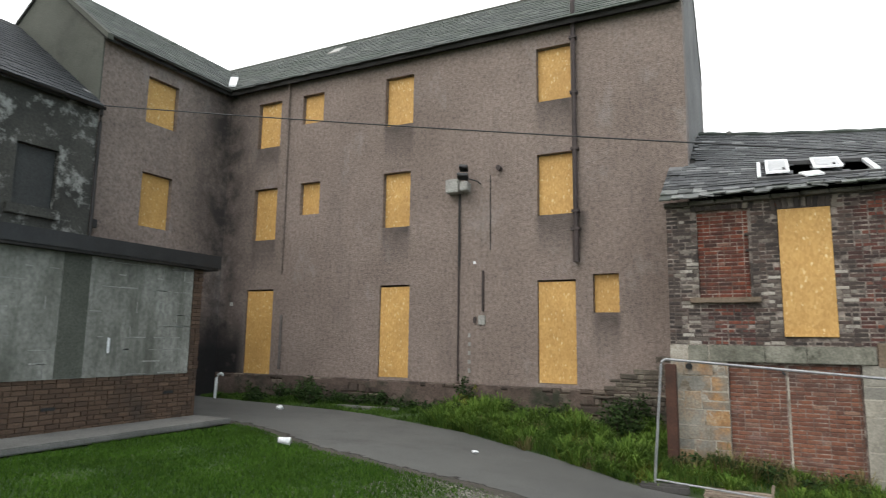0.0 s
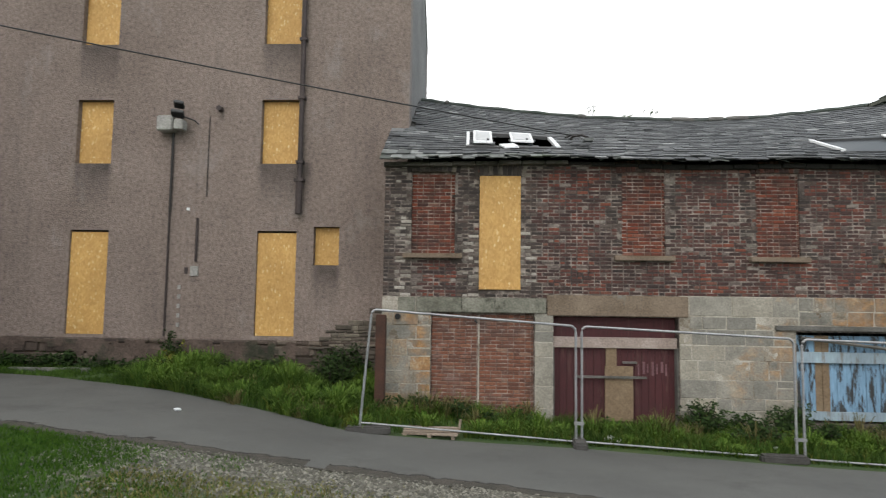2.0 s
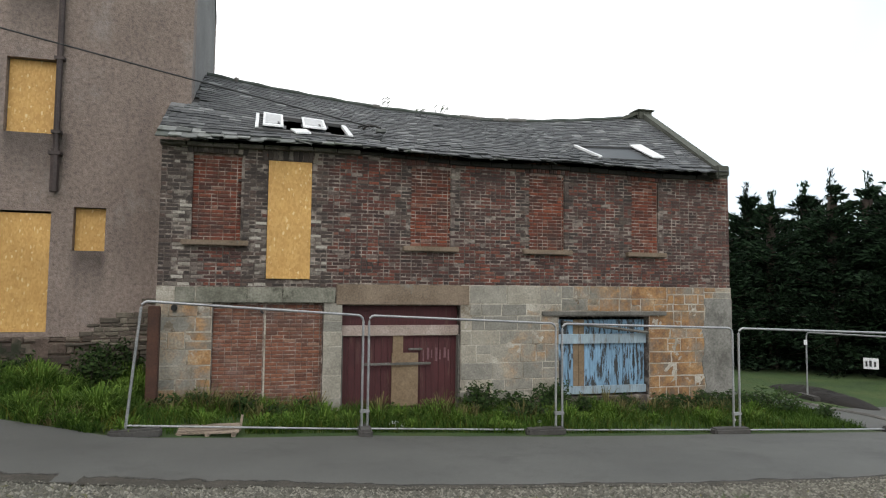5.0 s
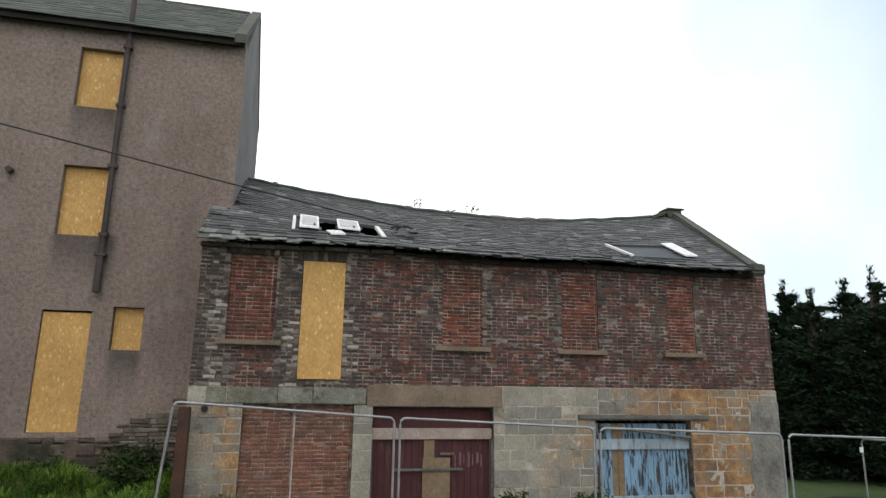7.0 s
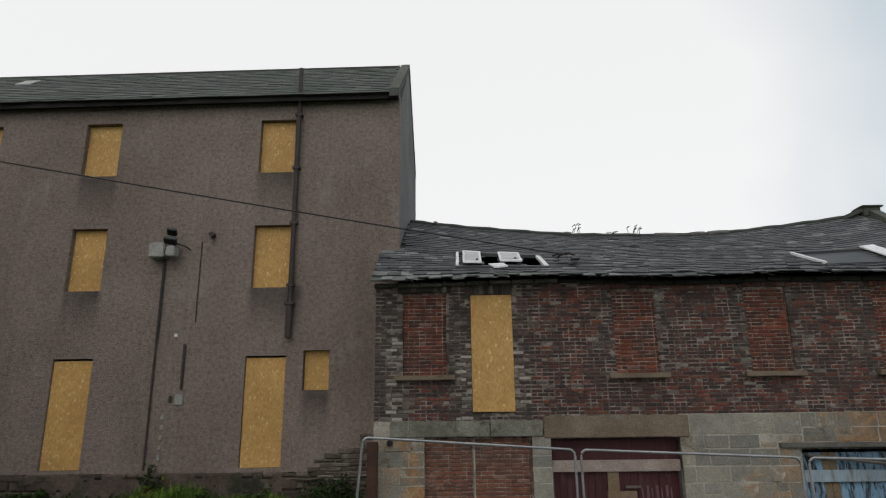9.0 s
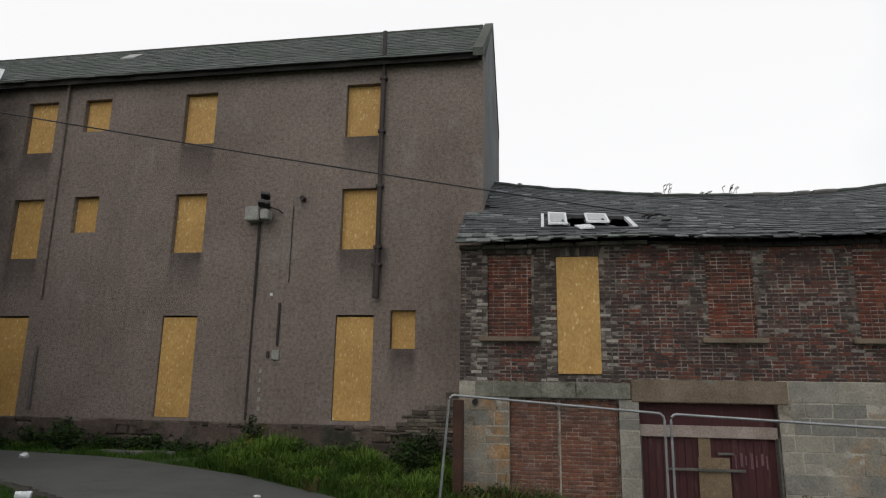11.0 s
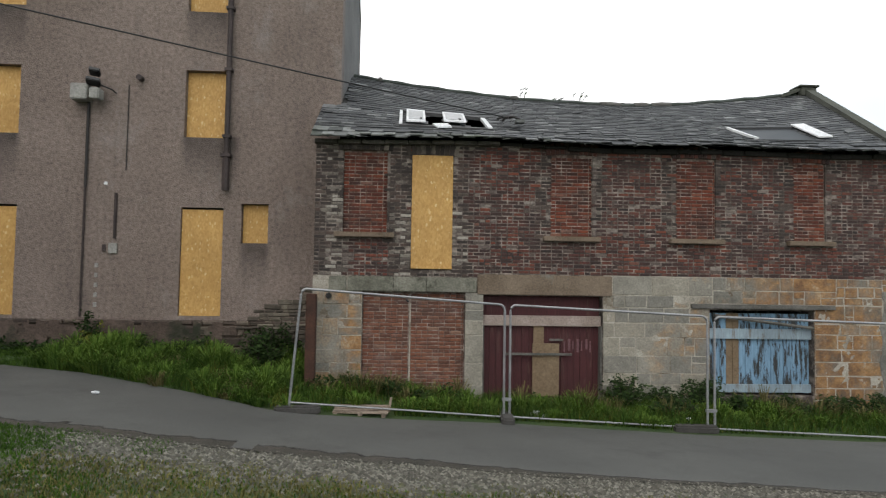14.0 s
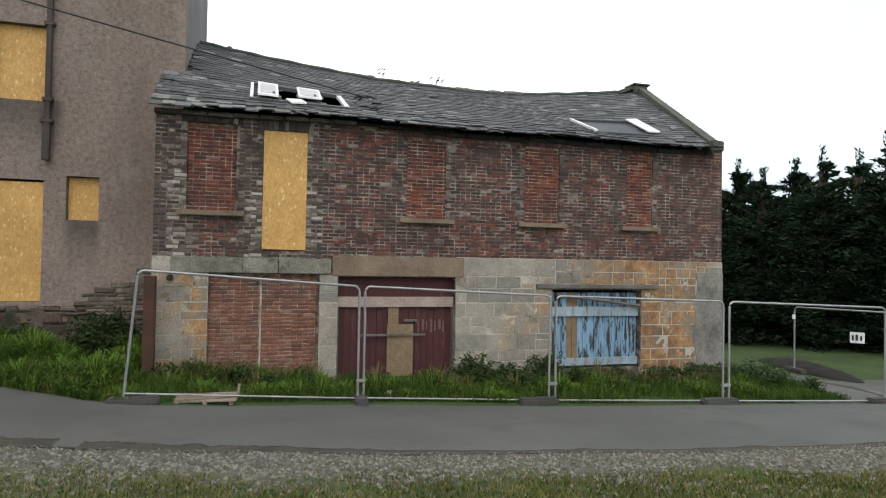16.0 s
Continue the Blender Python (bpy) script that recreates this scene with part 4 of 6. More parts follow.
for k in range(16):
    x = 6.06 + k * 0.130
    block("plank", (x, x + 0.123, 12.86 + 0.006 * (k % 2), 12.90, 0.28 + 0.02 * (k % 3), 1.84), M["ply"] if k in (3, 4) else M["blue_paint"], blue)
block("cross_bar", (6.06, 8.16, 12.80, 12.85, 1.34, 1.54), M["blue_rail"], blue, "washed-out blue timber bar", bevel=0.006)
block("foot_rail", (6.06, 8.14, 12.80, 12.85, 0.30, 0.46), M["blue_rail"], blue, bevel=0.006)
made("loose_bar", lambda bm: tube(bm, [(6.15, 12.74, 1.80), (8.2, 12.74, 1.56)], 0.035, 6), M["grey_wood"], blue, "loose leaning timber bar")
block("lintel", (5.66, 8.56, 12.64, 12.85, 1.93, 2.02), M["grey_wood"], warehouse, "weathered timber lintel", bevel=0.01)


# ---- rainwater pipes, cables and fittings on the tenement ----
def bracket_pipe(name, x, z0, z1, r, material, y=13.93, label="", clips=()):
    ob = made(name, lambda bm: tube(bm, [(x, y, z1), (x, y, z0)], r), material, tenement, label)
    for z in clips:
        block("pipe_clip", (x - r - 0.025, x + r + 0.025, y - r - 0.006, 14.0, z - 0.03, z + 0.03), material, ob)
    return ob


bracket_pipe("downpipe", -3.61, 4.95, 10.50, 0.055, M["pipe"], 13.91, "rusty iron soil pipe", (9.3, 8.0, 6.7, 5.3))
bracket_pipe("downpipe", -3.61, 4.18, 4.98, 0.075, M["pipe"], 13.90, "rusty iron soil pipe", (4.9,))
made("downpipe", lambda bm: tube(bm, [(-12.15, 13.86, 9.72), (-11.95, 13.86, 9.74), (-11.84, 13.92, 9.66), (-11.83, 13.95, 8.0), (-11.83, 13.95, 4.2)], 0.035), M["harling"], tenement, "grey-brown painted downpipe")
bracket_pipe("downpipe", -11.74, 1.65, 3.1, 0.035, M["pipe_pale"], 13.95)
bracket_pipe("conduit", -6.43, 4.2, 5.95, 0.03, M["gutter"], 13.96, "black cable conduit")
bracket_pipe("conduit", -6.44, 1.55, 4.2, 0.022, M["pipe"], 13.975)
bracket_pipe("conduit", -5.645, 4.55, 6.33, 0.010, M["gutter"], 13.985)
bracket_pipe("conduit", -5.82, 3.15, 4.08, 0.03, M["pipe"], 13.975)
for z in (1.75, 1.95, 2.15, 2.35, 2.55):
    block("cable_clip", (-6.19, -6.13, 13.975, 14.0, z, z + 0.09), M["box_grey"], tenement, bevel=0.004)
made("vent_pipe", lambda bm: tube(bm, [(-5.41, 14.0, 6.47), (-5.41, 13.86, 6.47)], 0.06, 10), M["pipe"], tenement, "rusty vent stub")
block("meter_plate", (-5.93, -5.76, 13.96, 14.0, 2.84, 3.05), M["box_grey"], tenement, bevel=0.006)
block("meter_plate", (-6.06, -5.99, 13.97, 14.0, 2.88, 3.02), M["pipe"], tenement, bevel=0.004)
block("meter_plate", (-13.66, -13.56, 13.97, 14.0, 3.36, 3.46), M["box_grey"], tenement, bevel=0.004)
block("cover_plate", (-6.07, -6.01, 13.98, 14.0, 4.25, 4.31), M["white"], tenement)
flood = tagged(new("floodlight"), "grey control box with black floodlights on the harled wall", "floodlight")
block("control_box", (-6.70, -6.36, 13.72, 14.0, 5.94, 6.27), M["box_grey"], flood, "pale grey plastic box", bevel=0.02)
block("lamp_box", (-6.30, -6.10, 13.66, 13.90, 5.95, 6.17), M["box_grey"], flood, bevel=0.02)
for dx, z, s in ((-6.24, 6.30, 0.13), (-6.22, 6.50, 0.10)):
    bm = bmesh.new()
    box(bm, -s, s, -0.10, 0.10, -0.045, 0.045, Matrix.Translation((dx, 13.72, z)) @ Euler((radians(-25), radians(8), radians(12))).to_matrix().to_4x4())
    bmesh.ops.bevel(bm, geom=bm.edges[:], offset=0.015, segments=2, affect="EDGES")
    bmesh.ops.recalc_face_normals(bm, faces=bm.faces[:])
    part("lamp_head", bm, M["black"], flood, "black floodlight head")
made("bracket", lambda bm: (tube(bm, [(-6.22, 13.95, 6.2), (-6.22, 13.75, 6.3), (-6.22, 13.74, 6.5)], 0.018), tube(bm, [(-6.2, 13.8, 6.28), (-5.95, 13.9, 6.2), (-5.9, 14.0, 6.15)], 0.015)), M["black"], flood)
tagged(made("overhead_cable", lambda bm: tube(bm, [(-14.02 + 16.12 * t, 9.85 + 3.55 * t, 7.95 - 2.20 * t - 0.24 * t * (1 - t)) for t in [i / 32 for i in range(33)]], 0.014, 6), M["black"]), "thin black cable strung between the buildings", "cable")
bracket = tagged(new("cable_bracket"), "bent rusty bracket lying on the slates at the cable's end", "bracket")
for k, (dx, dy, dz, ex, ey, ez) in enumerate(((-0.20, 0.08, 0.10, 0.05, 0.16, 0.16), (0.05, 0.16, 0.16, 0.22, -0.10, 0.06), (-0.10, 0.10, 0.06, 0.02, 0.02, 0.12))):
    made("strut", lambda bm: tube(bm, [(2.15 + dx, 13.36 + dy, 5.62 + dz), (2.15 + (dx + ex) / 2, 13.36 + (dy + ey) / 2, 5.65 + (dz + ez) / 2), (2.15 + ex, 13.36 + ey, 5.62 + ez)], 0.026, 6), M["gutter"], bracket)
made("anchor_plate", lambda bm: box(bm, 2.28, 2.46, 13.12, 13.28, 5.58, 5.64), M["slate_pale"], bracket, "pale mortar pad")
tagged(made("standpipe", lambda bm: tube(bm, [(-12.95, 12.95, 0.9), (-12.93, 12.95, 1.40), (-12.88, 12.95, 1.50), (-12.78, 12.95, 1.54), (-12.70, 12.95, 1.50)], 0.035), M["white"]), "white plastic standpipe bent at the top", "pipe")

# ---- outbuilding details ----
turned = Matrix(((0, -1, 0, -10.1), (1, 0, 0, 0), (0, 0, 1, 0), (0, 0, 0, 1)))


def course_bricks(bm, u0, u1, z0, z1, rng, length=0.225, course=0.078, proud=0.012, depth=0.03, m=None, jag=None, skip=None):
    z, r = z0, 0
    while z + course * 0.6 < z1:
        u = u0 - (0.5 * length if r % 2 else 0.0)
        while u < u1:
            w = length if rng.random() > 0.3 else length * 0.5
            a, b = max(u0, u), min(u1, u + w - 0.011)
            u += w
            if b - a > 0.03 and not (skip and skip((a + b) / 2, z + course / 2)):
                y = -proud * rng.uniform(0.4, 1.3)
                worn_box(bm, a, b, y, depth, z, min(z1, z + course - 0.011), 0.005, m)
        z += course
        r += 1


rb = random.Random(11)
ob = made("brick", lambda bm: course_bricks(bm, 3.0, 9.70, 0.86, 1.78, rb, m=turned, proud=0.0015), M["block_brick"], outhouse, "brown brick base course")
tagged(ob, kind="stuff")
ob = made("brick", lambda bm: course_bricks(bm, 9.48, 9.71, 1.78, 3.78, rb, m=turned, proud=0.02), M["block_brick"], outhouse, "sooty brick corner")
tagged(ob, kind="stuff")
for y, z in ((6.72, 1.30), (8.95, 1.42)):
    block("air_brick", (-10.12, -10.088, y, y + 0.22, z, z + 0.05), M["black"], outhouse)
block("overflow_pipe", (-10.085, -10.05, 7.72, 7.76, 2.18, 2.44), M["white"], outhouse, "white plastic pipe end", bevel=0.008)

# ---- masonry of the warehouse ----
M["red_one"] = piece_surface("infill_brick_piece", [(0.0, (0.075, 0.028, 0.020)), (0.5, (0.195, 0.046, 0.023)), (0.9, (0.28, 0.072, 0.033)), (1.0, (0.28, 0.15, 0.11))], soot=(0.060, 0.034, 0.028), soot_at=(0.46, 0.66), soot_scale=2.0)
M["door_brick"] = piece_surface("doorway_brick", [(0.0, (0.15, 0.062, 0.040)), (0.5, (0.265, 0.098, 0.055)), (0.9, (0.32, 0.13, 0.072)), (1.0, (0.36, 0.22, 0.155))], soot=(0.115, 0.068, 0.056), soot_at=(0.46, 0.72), soot_scale=1.8, wear=(0.34, 0.25, 0.22), wear_scale=2.2, wear_at=(0.54, 0.80))
M["dark_one"] = piece_surface("weathered_brick_piece", [(0.0, (0.040, 0.032, 0.028)), (0.5, (0.085, 0.066, 0.055)), (0.8, (0.14, 0.115, 0.095)), (1.0, (0.30, 0.26, 0.21))], soot=(0.045, 0.037, 0.032), soot_at=(0.5, 0.68), soot_scale=1.5)


def shared_brick(length, high, name, material):
    bm = bmesh.new()
    worn_box(bm, 0, length, 0, 0.045, 0, high, 0.006)
    me = bpy.data.meshes.new(name)
    bm.normal_update()
    bm.to_mesh(me)
    bm.free()
    me.materials.append(material)
    return me


COURSE = 0.070
SHAPES = {}


def one_brick(parent, x, y, z, length, material, lean=0.0):
    key = (round(length, 3), material.name)
    if key not in SHAPES:
        SHAPES[key] = shared_brick(key[0], COURSE - 0.018, "brick", material)
    ob = new("brick", SHAPES[key])
    ob.parent = parent
    ob.matrix_basis = pose(x, y, z, 0, lean, 0)
    return ob


def wall_of_bricks(parent, x0, x1, z0, z1, y, material, rng, loose=0.008):
    """Bricks that are each an object of their own."""
    z, r = z0, 0
    while z + COURSE * 0.7 < z1:
        x = x0
        half = r % 2
        while x < x1 - 0.03:
            w = 0.108 if (half and x == x0) else (0.216 if rng.random() > 0.35 else 0.108)
            w = min(w, x1 - x)
            w = 0.216 if w > 0.21 else (0.108 if w > 0.10 else round(w, 2))
            one_brick(parent, x, y - rng.uniform(0.0, loose), z, w - 0.013, material, rng.uniform(-0.4, 0.4))
            x += w
        z += COURSE
        r += 1


def solid_spot(x, z):
    for x0, x1, z0, z1 in INSETS:
        if x0 - 0.02 < x < x1 + 0.02 and z0 - 0.02 < z < z1 + 0.24:
            return False
        if x0 - 0.16 < x < x1 + 0.16 and z0 - 0.11 < z < z0 and z0 > 3:
            return False
    return True


def weathered(x, z):
    """The pale and black bricks round the two left-hand openings."""
    n1 = noise.noise((x * 2.2, z * 2.2, 3.0)) * 0.14
    return any(x0 - 0.27 < x + n1 < x0 or x1 < x + n1 < x1 + 0.24 for x0, x1, z0, z1 in INSETS[2:] if z0 - 0.1 < z < z1 and noise.noise((x * 5.0, z * 5.0, 7.0)) > -0.12) or x + n1 < -1.02 or -0.26 < x + n1 < 0.24 or 0.98 < x + n1 < 1.34 or (x < 1.7 and z > 4.88) or (0.2 < x < 1.0 and z < 2.6)


rw = random.Random(5)
joined, dark_joined, pale_joined, z, r = bmesh.new(), bmesh.new(), bmesh.new(), 2.475, 0
while z + COURSE < 5.06:
    x = X0 - (0.108 if r % 2 else 0.0)
    drift = 0.012 * math.sin(r * 0.7)
    while x < X1:
        w = 0.108 if rw.random() < (0.85 if r % 3 == 0 else 0.28) else 0.216
        a, b = max(X0, x), min(X1, x + w - rw.uniform(0.013, 0.024))
        x += w
        mid = (a + b) / 2
        zz = z + drift * math.sin(mid) + 0.004 * rw.uniform(-1, 1)
        if b - a < 0.04 or not solid_spot(mid, zz + 0.035) or (mid > 1.5 and zz < 2.53) or rw.random() < 0.006:
            continue
        y = 12.7195 - rw.uniform(0.001, 0.008)
        if 1.34 < mid < 3.6 and not weathered(mid, zz):
            one_brick(front, a, y, zz, 0.091 if b - a < 0.13 else 0.198, M["brick"], rw.uniform(-0.4, 0.4))
        else:
            quoin = (-1.36 < mid < -1.06 and rw.random() < 0.62) or (-0.05 < mid < 0.22 and zz < 3.6 and rw.random() < 0.45) or (1.0 < mid < 1.30 and zz < 3.7 and rw.random() < 0.5)
            worn_box(pale_joined if quoin else dark_joined if weathered(mid, zz) else joined, a, b, y, 12.76, zz, zz + COURSE - rw.uniform(0.014, 0.023), 0.005)
    z += COURSE
    r += 1
tagged(part("brick", joined, M["brick_joined"], front, "sooty dark red bricks"), kind="stuff")
tagged(part("brick", dark_joined, M["dark_brick"], front, "black and pale weathered bricks"), kind="stuff")
tagged(part("brick", pale_joined, M["pale_brick"], front, "pale lime-washed bricks"), kind="stuff")
for i, (x0, x1, z0, z1) in enumerate(INSETS):
    if i != 1:
        wall_of_bricks(front, x0 + 0.004, x1 - 0.004, z0 + 0.004, z1, 12.79 if i == 0 else 12.745, M["red_one"], rw)
    # a flat arch of bricks on edge
    count = int((x1 - x0 + 0.16) / 0.082)
    for k in range(count):
        t = (k + 0.5) / count
        bm = bmesh.new()
        m = Matrix.Translation((x0 - 0.08 + t * (x1 - x0 + 0.16), 12.70, z1 - 0.03 * abs(2 * t - 1) ** 2)) @ Euler((0, radians((2 * t - 1) * 14), 0)).to_matrix().to_4x4()
        worn_box(bm, -0.0385, 0.0385, -0.004 * (k % 2), 0.06, 0.01, 0.225, 0.006, m)
        part("voussoir", bm, M["dark_one"] if i < 2 else M["brick"], front)
wall_of_bricks(front, -0.66, 0.215, 0.05, 2.15, 12.795, M["door_brick"], rw)
wall_of_bricks(front, 0.247, 1.26, 0.05, 2.15, 12.795, M["door_brick"], rw)
block("joint_strip", (0.215, 0.245, 12.797, 12.83, 0.0, 1.95), M["pale_mortar"], front, "pale mortar strip")


def stone(x0, x1, z0, z1, material, y=12.6955):
    bm = bmesh.new()
    c = rw.uniform(0.004, 0.009)
    worn_box(bm, x0 + 0.010, x1 - 0.010, y - rw.uniform(0.0, 0.009), 12.76, z0 + 0.009, z1 - 0.009, c)
    for v in bm.verts:
        v.co.x += rw.uniform(-0.008, 0.008)
        v.co.z += rw.uniform(-0.008, 0.008)
    part("stone", bm, material, front)


def ashlar(x0, x1, z0, z1, high, wide):
    z = z0
    while z < z1 - 0.05:
        h = high * rw.uniform(0.72, 1.3)
        if z1 - z - h < high * 0.5:
            h = z1 - z
        x = x0
        while x < x1 - 0.02:
            w = wide * rw.uniform(0.45, 1.7)
            if x1 - x - w < wide * 0.4:
                w = x1 - x
            if h > 0.26 and w < 0.5 and rw.random() < 0.3:
                cut = h * rw.uniform(0.4, 0.6)
                stone(x, x + w, z, z + cut, M["stone"])
                stone(x, x + w, z + cut, z + h, M["stone"])
            else:
                stone(x, x + w, z, z + h, M["stone"])
            x += w
        z += h


def bedding(x0, x1, z0, z1):
    """Lime mortar smeared unevenly over the joints and on to the stones."""
    bm = bmesh.new()
    nx, nz = max(2, int((x1 - x0) / 0.055)), max(2, int((z1 - z0) / 0.055))
    grid = []
    for i in range(nx + 1):
        row = []
        for k in range(nz + 1):
            x, z = x0 + (x1 - x0) * i / nx, z0 + (z1 - z0) * k / nz
            rough = 0.7 * noise.noise((x * 2.1, z * 2.1, 5.0)) + 0.6 * noise.noise((x * 7.0, z * 7.0, 8.0)) + 0.4 * noise.noise((x * 19.0, z * 19.0, 2.0))
            row.append(bm.verts.new((x, 12.6958 - 0.0062 * rough, z)))
        grid.append(row)
    for a, b in zip(grid, grid[1:]):
        for k in range(nz):
            bm.faces.new((a[k], b[k], b[k + 1], a[k + 1]))
    part("bedding", bm, M["pale_mortar"], front)


for x0, x1, z0, z1 in ((X0 - 0.004, -0.675, -0.3, 2.46), (1.275, 1.615, -0.3, 2.17), (3.935, 6.035, -0.3, 2.54), (8.155, X1 + 0.004, -0.3, 2.54), (6.045, 8.145, 1.95, 2.54)):
    bedding(x0, x1, z0, z1)
ashlar(X0, -0.67, -0.1, 2.17, 0.27, 0.38)
ashlar(1.27, 1.62, -0.1, 2.17, 0.42, 0.40)
ashlar(3.93, 6.04, -0.1, 1.93, 0.27, 0.42)
ashlar(4.12, 6.10, 1.93, 2.54, 0.30, 0.50)
ashlar(6.10, 8.6, 2.02, 2.54, 0.26, 0.44)
ashlar(8.15, 9.55, -0.3, 2.02, 0.25, 0.40)
ashlar(8.6, 9.55, 2.02, 2.54, 0.17, 0.34)
ashlar(9.55, X1, 2.30, 2.54, 0.12, 0.34)


def corner_patch(bm):
    """Smooth cement over the corner, with a ragged edge towards the stones."""
    zs = [-0.3 + 0.1 * k for k in range(27)]
    rows = []
    for z in zs:
        edge = 9.52 + 0.16 * noise.noise((z * 1.7, 3.0, 0.0)) + 0.07 * noise.noise((z * 6.0, 1.0, 0.0))
        rows.append([bm.verts.new((x, y, z)) for x, y in ((edge, 12.70), (edge + 0.02, 12.682), (X1 + 0.012, 12.680), (X1 + 0.012, 12.76))])
    for a, b in zip(rows, rows[1:]):
        for k in range(3):
            bm.faces.new((a[k], a[k + 1], b[k + 1], b[k]))


made("cement_patch", corner_patch, M["cement_patch"], front, "smooth grey cement over the corner")
for x0, x1 in ((-1.30, -0.98), (-0.95, -0.10), (-0.09, 0.52), (0.53, 1.48)):
    block("lintel", (x0, x1, 12.66, 12.76, 2.175, 2.455), M["green_stone"], front, "green-stained grey sandstone lintel", bevel=0.012)
block("lintel", (1.50, 4.10, 12.67, 12.90, 2.14, 2.525), M["lintel_stone"], front, "long brown sandstone lintel over the red door", bevel=0.012)

made("iron_stub", lambda bm: tube(bm, [(-1.30, 12.75, 2.10), (-1.30, 12.62, 2.08)], 0.055, 10), M["black"], front, "black iron pipe stub")
made("iron_hook", lambda bm: tube(bm, [(0.16, 12.8, 2.03), (0.16, 12.72, 2.02), (0.20, 12.72, 1.98)], 0.02, 6), M["black"], front)

# ---- slates of the warehouse ----
rs = random.Random(8)
lengths = 11.88
pieces = slates(bmesh.new(), roof_spot, lengths, 29, 0.25, rs, skip=lambda u, v: in_hatch(u, v) or against_tenement(u, v) or (rs.random() < 0.012 and v > 0.1), keep=lambda r: False)
rest = bmesh.new()
for a, b, v0, v1, lift, r in pieces:
    if r < 6:
        bm = bmesh.new()
        slate_piece(bm, roof_spot, a, b, v0 - (0.034 * rs.random() ** 2 if r == 0 else 0), v1, lift + (0.03 * rs.random() if r < 2 else 0.016 * rs.random() ** 2), 0.022 if r < 2 else 0.012)
        part("slate", bm, M["slate_pale"] if (r == 0 and a < 3.4) or (r < 3 and a < 0.6) else M["slate"], w_roof)
    else:
        slate_piece(rest, roof_spot, a, b, v0, v1, lift)
tagged(part("slate", rest, M["slate_joined"], w_roof, "worn grey slates"), kind="stuff")
# cement wall head up to x 1.5; beyond, near-black blocks paint the eaves' shade
for i, x in enumerate(np.arange(-1.62, 9.6, 0.44)):
    plain = x < 1.5
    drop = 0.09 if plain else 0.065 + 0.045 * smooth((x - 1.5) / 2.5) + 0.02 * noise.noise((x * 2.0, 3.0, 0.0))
    made("wall_head_stone", lambda bm: worn_box(bm, x, x + 0.425, (12.60 if plain else 12.66) - 0.02 * (i % 2), 12.8, eave_z(x) - drop, eave_z(x) - 0.015, 0.012), M["concrete_dark"] if plain else M["deck_and_shade"], warehouse)
re = random.Random(31)
for i in range(46):
    x = re.uniform(-1.5, 9.6)
    z, w, h = eave_z(x), re.uniform(0.10, 0.26), re.uniform(0.05, 0.16)
    y = 12.40 + re.uniform(-0.10, 0.06)
    tilt = re.uniform(-0.03, 0.03)
    made("broken_slate", lambda bm: slab(bm, [(x, y, z + 0.01 + tilt), (x + w, y + re.uniform(-0.05, 0.05), z + 0.01 - tilt), (x + w * 0.9, y + h + 0.1, z + 0.10), (x + 0.02, y + h + 0.1, z + 0.10)], 0.014), M["slate_pale"] if x < 3.6 or i % 4 == 0 else M["slate"], w_roof)


def on_roof(x, y, lift):
    v = (y - 12.42) / 3.98
    p = Vector(roof_spot((x - X0 + 0.06) / (0.9756 + 0.0454 * v), v))
    return (p.x, p.y - 0.5 * lift, p.z + 0.86 * lift)


def roof_sheet(bm, x0, x1, y0, y1, low, high, thick=0.03, shear=0.0):
    slab(bm, [on_roof(x0, y0, low), on_roof(x1, y0, low), on_roof(x1 - shear, y1, high), on_roof(x0 - shear, y1, high)], thick)


light = tagged(new("roof_window"), "broken white roof windows hanging open over dark holes", "roof window")
for x0, x1, y0, y1, a, b in ((-0.05, 0.01, 13.02, 13.92, 0.09, 0.09), (1.70, 1.79, 13.0, 13.85, 0.09, 0.09)):
    made("side_frame", lambda bm: roof_sheet(bm, x0, x1, y0, y1, a, b, 0.06, 0.06 if x0 > 1 else 0.0), M["white"], light)
for x0, x1, y0, y1 in ((0.09, 0.47, 13.08, 13.95), (0.84, 1.29, 13.22, 13.98)):
    sash = made("sash", lambda bm: roof_sheet(bm, x0, x1, y0, y1, 0.13, 0.12, 0.03), M["white"], light, "white casement flap")
    made("pane", lambda bm: roof_sheet(bm, x0 + 0.045, x1 - 0.045, y0 + 0.10, y1 - 0.10, 0.136, 0.126, 0.006), M["cloudy_glass"], sash, "clouded grey pane")
    made("latch", lambda bm: roof_sheet(bm, (x0 + x1) / 2 + 0.08, (x0 + x1) / 2 + 0.12, y0 + 0.1, y0 + 0.2, 0.15, 0.15, 0.02), M["black"], sash)
made("curb", lambda bm: (roof_sheet(bm, -0.05, 1.75, 13.92, 14.0, 0.08, 0.08, 0.07), roof_sheet(bm, -0.05, 1.8, 12.96, 13.03, 0.07, 0.07, 0.06)), M["black"], light)
light2 = tagged(new("roof_window"), "roof window with a white flap thrown back", "roof window")
made("side_frame", lambda bm: roof_sheet(bm, 7.16, 7.24, 13.06, 13.95, 0.08, 0.08, 0.05, 0.14), M["white"], light2)
made("sash", lambda bm: roof_sheet(bm, 8.56, 8.86, 13.14, 14.1, 0.10, 0.10, 0.03), M["white"], light2, "white casement flap")
made("curb", lambda bm: (roof_sheet(bm, 7.2, 8.6, 13.98, 14.06, 0.07, 0.07, 0.06), roof_sheet(bm, 7.2, 8.6, 13.0, 13.06, 0.05, 0.05, 0.05)), M["black"], light2)
made("pane", lambda bm: roof_sheet(bm, 7.24, 8.52, 13.06, 13.98, 0.03, 0.03, 0.012), M["dark_glass"], light2, "dark glass")
